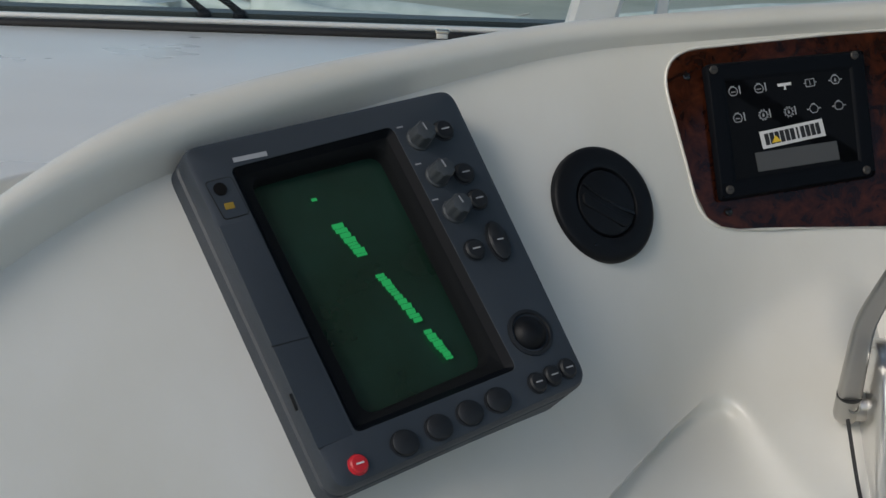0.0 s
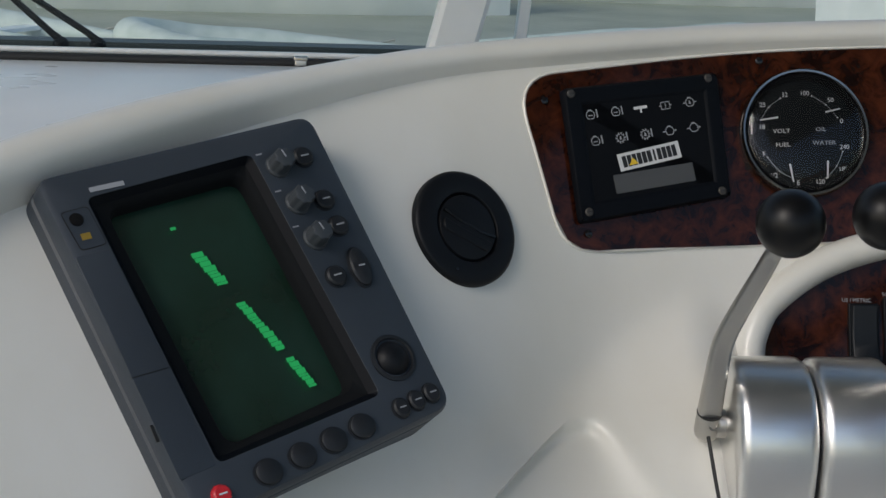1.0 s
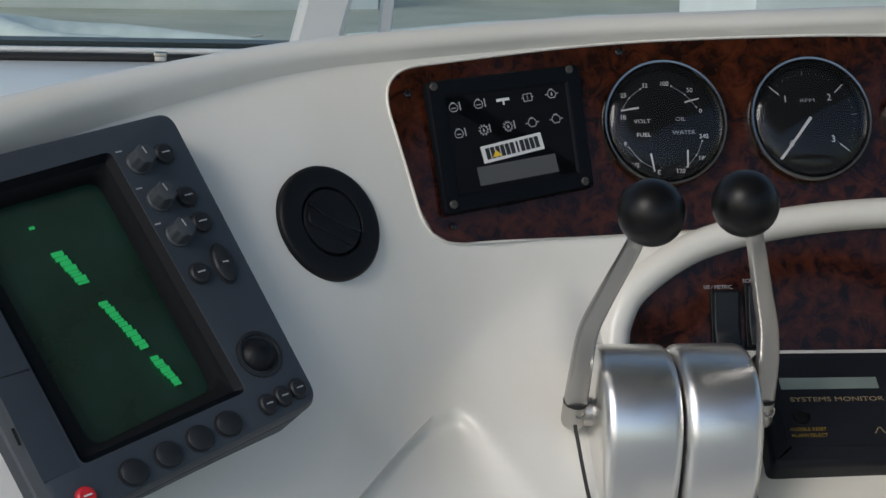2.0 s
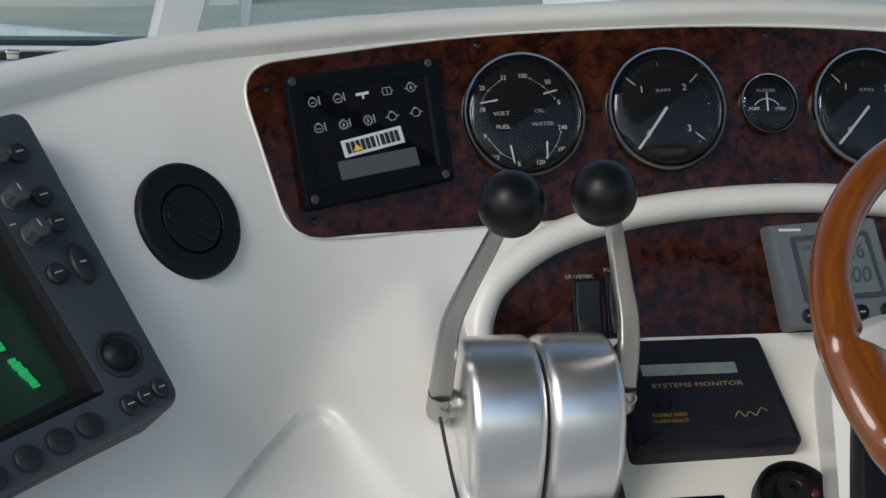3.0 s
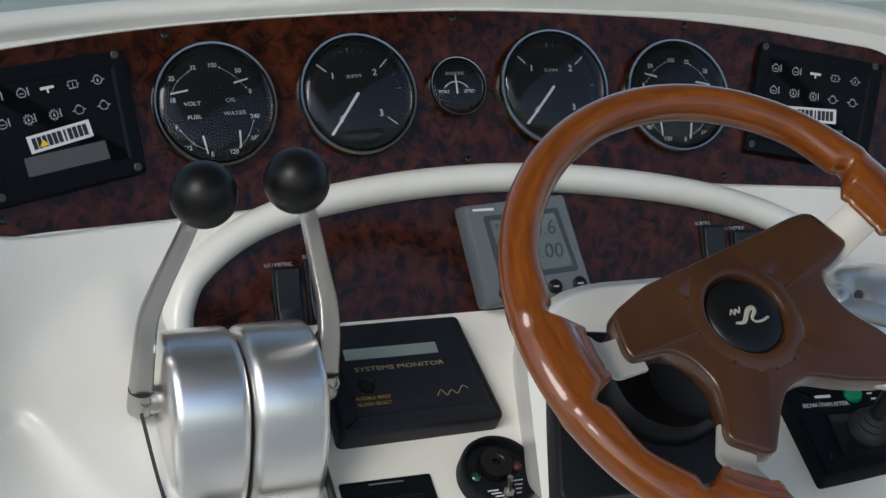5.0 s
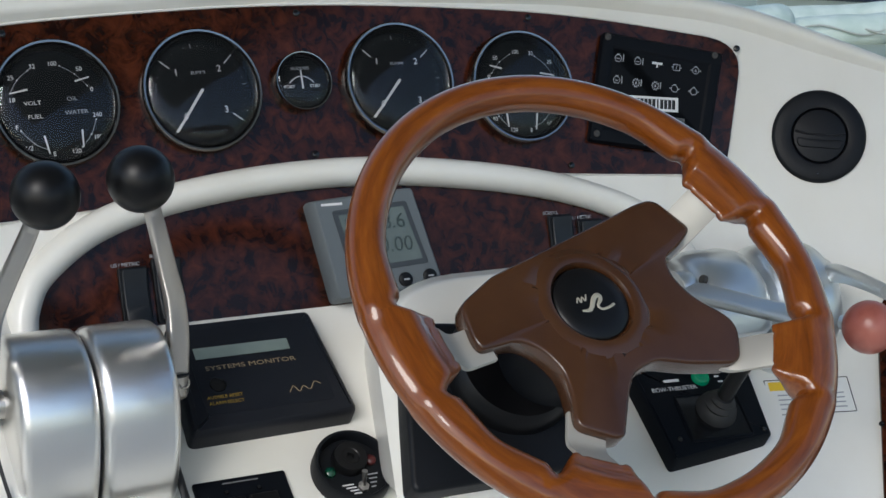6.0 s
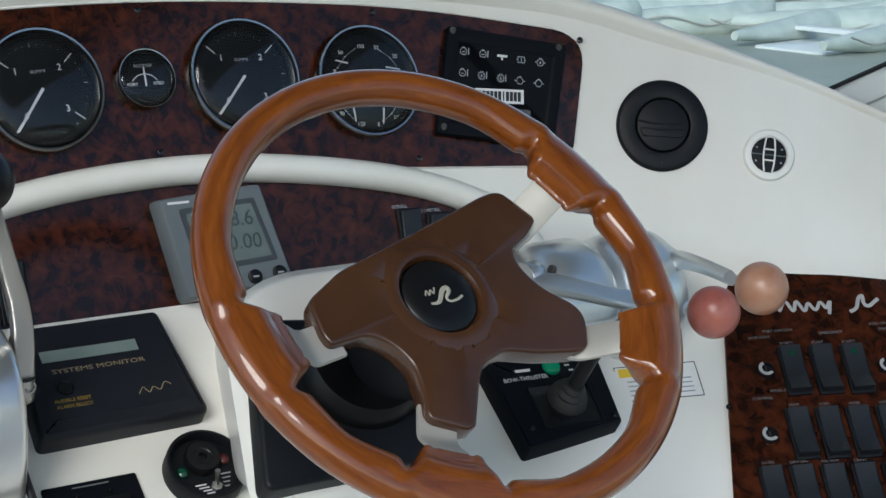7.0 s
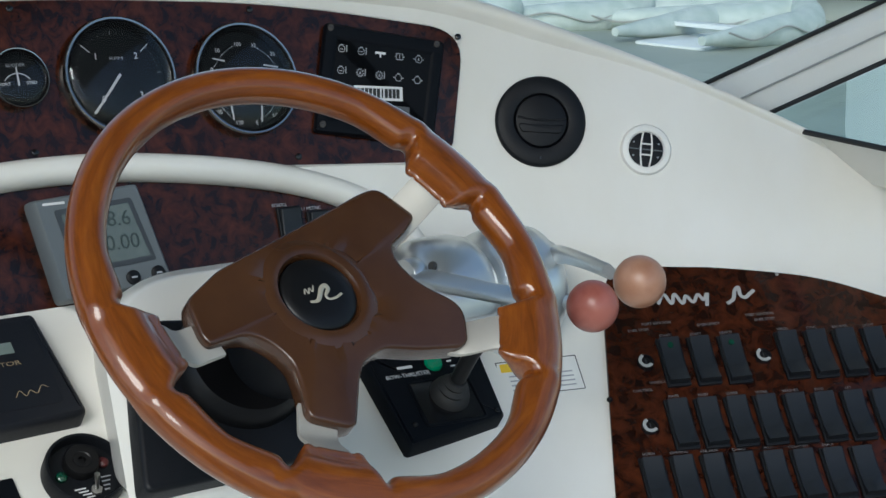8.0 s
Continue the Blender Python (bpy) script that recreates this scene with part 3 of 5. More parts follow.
# round remote keypad on the starboard wing
g = thing("remote_keypad", "small round white stereo remote with dark keys", "remote control", mount(fascia, 1.2260, 1.0958, -6, 0) @ Matrix.Diagonal((1.14, 1.14, 1, 1)))
part("rim", lathe([(0.0235, -0.003), (0.0235, 0.0022), (0.022, 0.0042), (0.018, 0.0050), (0.0165, 0.0040), (0.0160, 0.001)], 48, caps=False), trim_white, g)
part("keypad", lathe([(0.0166, 0.0012), (0.009, 0.0022), (0.0003, 0.0026)], 40), black_plastic, g)
for sx in (-1, 1):
    arc = [(sx * (0.0052 - 0.0016 * (k / 8 - 1) ** 2), -0.0155 + 0.0310 * k / 16, 0.0032) for k in range(17)]
    part("key_divider", tube(arc, 0.0008, 8), trim_white, g)
for yy in (-0.0050, 0.0050):
    part("key_divider", tube([(-0.005, yy, 0.0033), (0.005, yy, 0.0033)], 0.0008, 8), trim_white, g)
part("key_divider", tube([(-0.0155, 0, 0.0028), (0.0155, 0, 0.0028)], 0.0006, 8), display_grey, g)
for sx, sy in ((-1, 1), (1, 1), (-1, -1), (1, -1)):
    part("stud", lathe([(0.0010, 0.0018), (0.0003, 0.0030)], 8, sx * 0.0115, sy * 0.0062), print_grey, g)

# ---- radar display ----
R = thing("radar_display", "dark grey radar display with green tube screen, knobs and buttons", "radar display", mount(fascia, -0.0785, 1.0768, 8.0, 0.0))


def quad(x0, y0, x1, y1, r):
    return rounded([(x0, y0), (x1, y0), (x1, y1), (x0, y1)], r, 6)


outer = rounded([(-0.1070, -0.1330), (0.1085, -0.1120), (0.1010, 0.1325), (-0.1228, 0.1262)], 0.014, 6)
hole = rounded([(-0.0790, -0.0985), (0.0554, -0.0882), (0.0395, 0.1103), (-0.0930, 0.1040)], 0.006, 6)
screen = rounded([(-0.0610, -0.0855), (0.0420, -0.0745), (0.0295, 0.0980), (-0.0765, 0.0935)], 0.010, 6)
bm = bmesh.new()
rings = [[(p.x, p.y, zz) for p in inset(outer, d)] for d, zz in ((0, -0.03), (0, 0.014), (0.0016, 0.0155), (0.0016, 0.0175), (0, 0.019), (0, 0.029), (0.0018, 0.0333), (0.0055, 0.035))]
loft(rings, cap_b=False, bm=bm)
n = len(outer)
bm.verts.ensure_lookup_table()
top = [bm.verts[-n + i] for i in range(n)]
ring2 = [bm.verts.new((p.x, p.y, 0.035)) for p in hole]
ring3 = [bm.verts.new((p.x, p.y, 0.0346)) for p in inset(hole, 0.0002)]
for a, b in ((top, ring2), (ring2, ring3)):
    for i in range(n):
        j = (i + 1) % n
        bm.faces.new((a[i], a[j], b[j], b[i]))
part("body", bm, radar_grey, R, "dark blue-grey moulded casing")
# bevel is casing grey; black here puts the recess shade into its colour
part("screen_frame", loft([[(p.x, p.y, zz) for p in o] for o, zz in ((inset(hole, 0.0002), 0.0346), (inset(hole, 0.0050), 0.0290))], cap_a=False, cap_b=False), panel_black, R)
part("screen_surround", loft([[(p.x, p.y, zz) for p in o] for o, zz in ((inset(hole, 0.0050), 0.0290), (inset(screen, -0.003), 0.0262), (inset(screen, -0.001), 0.0225), (screen, 0.012))], cap_a=False, cap_b=False), matt_black, R, "dark stepped screen surround")
rows = []
for j in range(13):
    v = j / 12
    rows.append([(-0.084 + 0.130 * i / 12, -0.087 + 0.187 * v, 0.0145 + 0.004 * (1 - (2 * i / 12 - 1) ** 2) * (1 - (2 * v - 1) ** 2)) for i in range(13)])
tube_face = part("screen", loft(rows, closed=False), tube_glass, R, "dark green radar tube face")
rng = random.Random(4)
for a, b, wd in ((0.90, 0.885, 0.005), (0.75, 0.60, 0.0100), (0.50, 0.26, 0.0085), (0.20, 0.05, 0.0075)):
    y = b
    while y < a:
        s = rng.uniform(0.010, 0.026)
        x0 = -0.042 + 0.064 * (1 - y) ** 0.95
        if rng.random() < 0.9:
            ww = wd * rng.uniform(0.75, 1.0)
            part("trace", box(ww, s * 0.165, 0, 0.0003, 0.0002, 0, x0, -0.076 + 0.168 * (y + s / 2), 1), glow_green, tube_face, "", pose(0, 0, 0.0192), False)
        y += s + 0.0015
for x, y in ((0.0590, 0.0962), (0.0612, 0.0652), (0.0625, 0.0357)):
    flutes = [[(rad * (1 + lobe * math.cos(8 * q * math.pi / 24)) * math.cos(q * math.pi / 24), rad * (1 + lobe * math.cos(8 * q * math.pi / 24)) * math.sin(q * math.pi / 24), zz) for q in range(48)]
              for rad, lobe, zz in ((0.0096, 0.0, 0.0), (0.0095, 0.0, 0.0018), (0.0086, 0.0, 0.0026), (0.0084, 0.035, 0.0040), (0.0078, 0.075, 0.0130), (0.0072, 0.075, 0.0148), (0.0055, 0.03, 0.0156))]
    k = part("knob", loft(flutes), knob_grey, R, "fluted grey plastic knob", pose(x - 0.003, y, 0.035, 0, 0, 12))
    part("knob_pointer", box(0.0010, 0.0060, 0.0155, 0.0159, 0.0002, 0, 0, 0.0026), print_grey, k, smooth=False)
    bars([0.005], 0.0012, x - 0.014, y + 0.012, 0.0352, print_grey, R)


def key(x, y, rx, ry, material, turn=0.0, height=0.0042):
    return part("button", lathe([(1.10, 0), (1.10, 0.0006), (1.0, 0.0008), (0.98, height * 0.7), (0.80, height), (0.01, height * 1.05)], 36, 0, 0, rx, ry), material, R, m=pose(x, y, 0.0350, 0, 0, turn))


for x, y in ((0.0780, 0.0984), (0.0795, 0.0620), (0.0811, 0.0401), (0.0616, 0.0036)):
    b = key(x, y, 0.0078, 0.0078, radar_dark)
    bars([0.0065], 0.0011, 0, 0, 0.0046, print_grey, b)
b = key(0.0832, 0.0057, 0.0080, 0.0150, radar_dark, -4)
bars([0.005], 0.0011, 0, 0, 0.0046, print_grey, b)
part("track_ball_ring", lathe([(0.0175, 0), (0.0175, 0.0012), (0.0150, 0.0020), (0.0140, 0.0006)], 40, caps=False), radar_dark, R, m=pose(0.0773, -0.0658, 0.035))
part("track_ball", ball(0.0148), black_plastic, R, "black track ball", pose(0.0773, -0.0658, 0.0280))
for x, y in ((0.0654, -0.1022), (0.0795, -0.1004), (0.0933, -0.0986)):
    b = key(x, y, 0.0064, 0.0074, radar_dark)
    bars([0.0055], 0.0010, 0, 0, 0.0046, print_grey, b)
for x, y in ((-0.0485, -0.1136), (-0.0204, -0.1104), (0.0061, -0.1073), (0.0307, -0.1046)):
    key(x, y - 0.001, 0.0098, 0.0088, radar_dark)
b = key(-0.0861, -0.1189, 0.0066, 0.0066, red_button)
b["label"] = "small red power button"
bars([0.006], 0.0012, 0, 0, 0.0046, print_white, b)
bars([0.026], 0.0036, -0.0756, 0.1090, 0.0352, print_grey, R, "maker_mark")
part("sticker_border", slab(rounded([(-0.1110, 0.0672), (-0.0912, 0.0680), (-0.0942, 0.0982), (-0.1150, 0.0974)], 0.0035, 5), 0.0349, 0.0352), print_black, R, smooth=False)
part("sticker", slab(rounded([(-0.1103, 0.0679), (-0.0919, 0.0687), (-0.0949, 0.0975), (-0.1143, 0.0967)], 0.0030, 5), 0.0350, 0.0354), radar_grey, R, smooth=False)
part("sticker_eye", lathe([(0.0050, 0.0354), (0.0047, 0.0362), (0.0003, 0.0364)], 24, -0.1057, 0.0900), black_gloss, R)
part("sticker_mark", box(0.0070, 0.0048, 0.0354, 0.0357, 0.0005, 0, -0.1038, 0.0768), dull_gold, R, smooth=False)
part("side_lid", slab(rounded([(-0.1085, -0.1010), (-0.0812, -0.0988), (-0.0912, 0.0640), (-0.1165, 0.0640)], 0.001, 3), 0.0345, 0.0353, 0.0003), radar_grey, R, "long narrow cover strip")
part("lid_seam", box(0.0285, 0.0007, 0.0346, 0.0356, 0.0001, 0, -0.0990, -0.0266), print_black, R, smooth=False)
part("card_slot", box(0.0022, 0.012, 0.0346, 0.0359, 0.0004, 0, -0.1125, -0.0667), print_black, R, smooth=False)

# ---- lower panel: depth display and rockers ----
D = thing("depth_display", "grey depth display with liquid crystal screen and round buttons", "instrument", mount(fascia, 0.6710, 1.0364, -0.1, 0.003) @ Matrix.Diagonal((0.941, 0.941, 1, 1)))
base = rounded([(-0.0640, -0.0485), (0.0520, -0.0430), (0.0310, 0.0585), (-0.0785, 0.0520)], 0.006, 5)
part("body", loft([[(p.x, p.y, zz) for p in inset(base, d)] for d, zz in ((0, 0), (0, 0.008), (0.002, 0.0205), (0.0035, 0.022))]), display_grey, D, "light grey moulded case")
part("screen_frame", slab(rounded([(-0.0480, -0.0235), (0.0360, -0.0190), (0.0205, 0.0440), (-0.0590, 0.0395)], 0.003, 6), 0.0220, 0.0226), knob_grey, D, smooth=False)
part("screen", slab(rounded([(-0.0425, -0.0180), (0.0300, -0.0140), (0.0165, 0.0390), (-0.0530, 0.0345)], 0.001, 6), 0.0226, 0.0229), lcd_dim, D, "dull green liquid crystal screen", smooth=False)
for text, size, x, y in (("DEPTH", 0.0075, -0.036, 0.0285), ("8.6", 0.021, 0.004, 0.0245), ("0.00", 0.021, 0.004, 0.0015)):
    lettering(text, size, x, y, 0.0230, lcd_ink, D)
bars([0.022], 0.0024, -0.058, 0.0460, 0.0221, print_white, D, "maker_mark")
for k in range(4):
    b = part("button", lathe([(0.0072, 0.0216), (0.0070, 0.0238), (0.0055, 0.0248), (0.0003, 0.0250)], 28, -0.0445 + 0.0265 * k, -0.0355 + 0.0012 * k), black_plastic, D)
    bars([0.006], 0.0016, -0.0445 + 0.0265 * k, -0.0355 + 0.0012 * k, 0.0251, print_grey, b)


def rocker_switch(parent_pose, x, y, w=0.0245, h=0.056, label="black rocker switch in the wood panel", group="rocker switches", lamp=False):
    g = thing("rocker_switch", label, "switch", parent_pose @ pose(x, y, 0), group)
    part("frame", box(w, h, -0.002, 0.0032, 0.0015, 0.001), black_plastic, g)
    ww, hh = w * 0.82, h * 0.90
    rings = []
    for k in range(9):
        u = k / 8 * 2 - 1
        zz = 0.0060 + 0.0030 * u * u * (1 if u > 0 else 1.8)
        rings.append([(-ww / 2, u * hh / 2, 0.002), (ww / 2, u * hh / 2, 0.002), (ww / 2, u * hh / 2, zz - 0.0008), (ww / 2 - 0.001, u * hh / 2, zz), (-ww / 2 + 0.001, u * hh / 2, zz), (-ww / 2, u * hh / 2, zz - 0.0008)])
    part("rocker", loft([list(reversed(r)) for r in rings]), rocker_black, g)
    if lamp:
        part("lamp_lens", lathe([(0.0034, 0.0068), (0.0028, 0.0082), (0.0003, 0.0084)], 20, 0, h * 0.30), lens_dim, g, "small green lens")
    return g


for x, z, word, shift in ((0.432, 1.0255, "US / METRIC", -0.0055), (0.4625, 1.0305, "SCROLL", -0.0055), (0.8624, 1.036, "SCROLL", -0.009), (0.8938, 1.030, "US / METRIC", -0.009)):
    m = mount(fascia, x, z, 0, 0.0032)
    g = rocker_switch(m, 0, -0.010, 0.026, 0.056, "black rocker switch in the lower wood panel")
    lettering(word, 0.0047, shift, 0.0305, 0.0012, print_grey, g)

# ---- console: systems monitor, siren, switch plate, thruster control ----
S = thing("systems_monitor", "black systems monitor box with grey display and gold lettering", "instrument", mount(deck, 0.5165, 0.9525, 0, 0.0))
base = rounded([(-0.0755, -0.0630), (0.0740, -0.0602), (0.0645, 0.0512), (-0.0685, 0.0512)], 0.007, 5)
part("case", loft([[(p.x, p.y, zz) for p in inset(base, d)] for d, zz in ((0, -0.004), (0, 0.014), (0.001, 0.0185), (0.0035, 0.0215), (0.007, 0.0222))]), box_black, S, "black textured plastic box")
part("face_groove", slab(quad(-0.058, -0.047, 0.056, 0.042, 0.003), 0.0222, 0.0226), box_black, S, smooth=False)
part("display_window", slab(quad(-0.0525, 0.0100, 0.0328, 0.0215, 0.0006), 0.0226, 0.0230), lcd, S, "blank grey-green display", smooth=False)
lettering("SYSTEMS MONITOR", 0.0062, -0.0065, -0.0005, 0.0227, print_gold, S, wide=1.5)
part("button", lathe([(0.0074, 0.0226), (0.0072, 0.0238), (0.0062, 0.0240), (0.0056, 0.0229), (0.0003, 0.0230)], 28, -0.041, -0.0175), black_gloss, S)
lettering("AUDIBLE RESET", 0.0046, -0.0385, -0.0300, 0.0227, dull_gold, S)
lettering("ALARM SELECT", 0.0046, -0.0385, -0.0360, 0.0227, dull_gold, S)
part("maker_mark", tube(spline([(0.018, -0.035, 0), (0.023, -0.029, 0), (0.027, -0.035, 0), (0.032, -0.030, 0), (0.037, -0.034, 0), (0.043, -0.027, 0), (0.048, -0.030, 0)], 5), 0.0004, 6, 0.4), print_gold, S, m=pose(0, 0, 0.0228))

A = thing("alarm_buzzer", "round black alarm panel with sounder, lamps and toggle", "alarm", mount(deck, 0.5700, 0.8868, 0, 0.0))
part("housing", lathe([(0.0345, -0.002), (0.0345, 0.0140), (0.0335, 0.0160), (0.0315, 0.0160), (0.0305, 0.0140), (0.0300, 0.0060), (0.0003, 0.0060)], 56), black_plastic, A)
part("sounder", lathe([(0.0150, 0.006), (0.0150, 0.0135), (0.0140, 0.0150), (0.0080, 0.0150), (0.0070, 0.0142), (0.0035, 0.0142), (0.0030, 0.0110), (0.0003, 0.0110)], 40, -0.0005, 0.0085), black_satin, A)
part("green_lamp", lathe([(0.0048, 0.006), (0.0046, 0.0085), (0.0030, 0.0100), (0.0003, 0.0104)], 20, -0.0200, 0.000), lens_dim, A, "green lens")
part("red_lamp", lathe([(0.0048, 0.006), (0.0046, 0.0085), (0.0030, 0.0100), (0.0003, 0.0104)], 20, 0.0190, 0.0060), shader("dull_red_lens", (0.07, 0.012, 0.012), 0.3), A, "dull red lens")
part("toggle_nut", lathe([(0.0050, 0.006), (0.0050, 0.0085), (0.0030, 0.0090), (0.0003, 0.0090)], 6, 0.004, -0.0180), steel, A)
part("toggle", tube([(0.004, -0.018, 0.009), (0.003, -0.012, 0.022)], [0.0014, 0.0024], 12), steel, A)
for k in range(4):
    bars([0.010 - 0.001 * k], 0.0012, -0.0085 + 0.002 * k, -0.0140 - 0.0030 * k, 0.0062, print_white, A)
    bars([0.009 - 0.0015 * k], 0.0012, 0.0165 - 0.001 * k, -0.0070 - 0.0040 * k, 0.0062, print_grey, A)

T = thing("switch_plate", "black plate with two rocker switches on the console", "switch plate", mount(deck, 0.4735, 0.8720, 0, 0.0))
part("plate", box(0.080, 0.074, -0.001, 0.003, 0.002, 0.001), panel_black, T)
for x in (-0.014, 0.014):
    part("rocker", box(0.024, 0.044, 0.003, 0.009, 0.002, 0.0015, x, -0.006), black_satin, T)
    part("indicator", lathe([(0.0022, 0.003), (0.0016, 0.0044), (0.0002, 0.0046)], 12, x, 0.024), black_gloss, T)
bars([0.008, 0.012, 0.010], 0.0012, 0, 0.0325, 0.0032, print_dim, T)

B = thing("bow_thruster_control", "black bow thruster panel with joystick and green button", "control panel", mount(deck, 0.9320, 0.8980, 0, 0.0))
base = rounded([(-0.0600, -0.0725), (0.0500, -0.0560), (0.0570, 0.0310), (-0.0690, 0.0370)], 0.005, 5)
part("case", loft([[(p.x, p.y, zz) for p in inset(base, d)] for d, zz in ((0, -0.004), (0.0005, 0.016), (0.003, 0.0195), (0.006, 0.0200))]), panel_black, B, "black moulded case")
part("well", slab(quad(-0.033, -0.053, 0.028, -0.006, 0.004), 0.0200, 0.0205), black_gloss, B, smooth=False)
part("well_rim", tube([(p.x, p.y, 0.0206) for p in quad(-0.034, -0.054, 0.029, -0.005, 0.004)], 0.0014, 8, closed=True), panel_black, B)
part("joystick_boot", lathe([(0.0200, 0.0200), (0.0185, 0.0260), (0.0140, 0.0300), (0.0150, 0.0330), (0.0110, 0.0370), (0.0115, 0.0390), (0.0085, 0.0430)], 32, 0.002, -0.024), rubber, B, "ribbed rubber boot")
part("joystick", tube(spline([(0.002, -0.024, 0.038), (0.008, -0.018, 0.056), (0.016, -0.011, 0.074), (0.021, -0.007, 0.084)], 5), [0.0075] * 9 + [0.0082] * 4 + [0.0078, 0.0074, 0.006][:3], 18), black_satin, B, "black joystick handle")
part("green_button", lathe([(0.0092, 0.0200), (0.0090, 0.0222), (0.0074, 0.0240), (0.0003, 0.0243)], 32, 0.0010, 0.0135), green_lens, B, "green illuminated button")
lettering("BOW-THRUSTER", 0.0062, -0.030, 0.0045, 0.0201, print_white, B)
bars([0.016], 0.0030, -0.030, 0.0135, 0.0201, print_white, B)
for x, y in ((0.014, 0.0215), (0.018, 0.0135), (0.020, 0.0075)):
    bars([0.005], 0.0018, x, y, 0.0201, print_white, B)
for x, y in ((-0.050, 0.033), (-0.046, -0.050), (0.042, -0.049)):
    screw(B, x, y, 0.0200, 0.003, black_gloss)

K = thing("warning_label", "white warning sticker with yellow block and black border", "sticker", mount(deck, 1.0447, 0.8969, 3, 0.0) @ Matrix.Diagonal((1.15, 1.08, 1, 1)))
part("sheet", slab(quad(-0.038, -0.019, 0.036, 0.019, 0.001), 0, 0.0012), paper, K, smooth=False)
bm = bmesh.new()
for a, b in (((-0.037, -0.018), (0.035, -0.018)), ((0.035, -0.018), (0.035, 0.018)), ((0.035, 0.018), (-0.037, 0.018)), ((-0.037, 0.018), (-0.037, -0.018))):
    stroke(*a, *b, 0.0009, 0.0014, bm)
part("border", bm, print_black, K, smooth=False)
part("yellow_block", box(0.026, 0.009, 0.0012, 0.0015, 0.0002, 0, -0.021, 0.0115), yellow, K, smooth=False)
for k in range(4):
    bars([0.020, 0.012, 0.024], 0.0013, 0.0, 0.002 - 0.0048 * k, 0.0013, print_grey, K)

# ---- engine controls ----


def control_body(name, label, cx, cy, cz, x0, x1, metal=None):
    """Two polished drums side by side on a rubber base, with a lever at each outer side."""
    g = thing(name, label, "throttle control", Matrix.Translation((cx, cy, cz)))
    mid = (x0 + x1) / 2
    for a, b in ((x0, mid - 0.001), (mid + 0.001, x1)):
        wd, r = b - a, 0.062
        k = 0.85 if metal is None else 2.5
        prof = [(0.001, 0), (r - 0.010 * k, 0.0), (r - 0.004 * k, 0.002 * k), (r - 0.001 * k, 0.0055 * k), (r, 0.010 * k), (r, wd - 0.010 * k), (r - 0.001 * k, wd - 0.0055 * k), (r - 0.004 * k, wd - 0.002 * k), (r - 0.010 * k, wd), (0.001, wd)]
        bm = lathe(prof, 72)
        bm.transform(pose(a - cx, 0, 0, 0, 90, 0))
        for v in bm.verts:  # the drum runs down into the console as a straight skirt
            if v.co.z < 0:
                v.co.z *= 1.75 if metal is None else 0.35 if b < mid else 1.1
            if metal is None:
                v.co.z -= 0.005
        part("drum", bm, metal or aluminium, g, "satin metal drum housing")
    if metal is None:
        part("gasket", tube([(x, y, z) for x, y, z in ((x0 - cx - 0.003, -0.062, -0.080), (x1 - cx + 0.003, -0.062, -0.082), (x1 - cx + 0.003, 0.078, 0.030), (x0 - cx - 0.003, 0.078, 0.030))], 0.004, 8, closed=True), rubber, g, "black rubber base gasket")
    return g


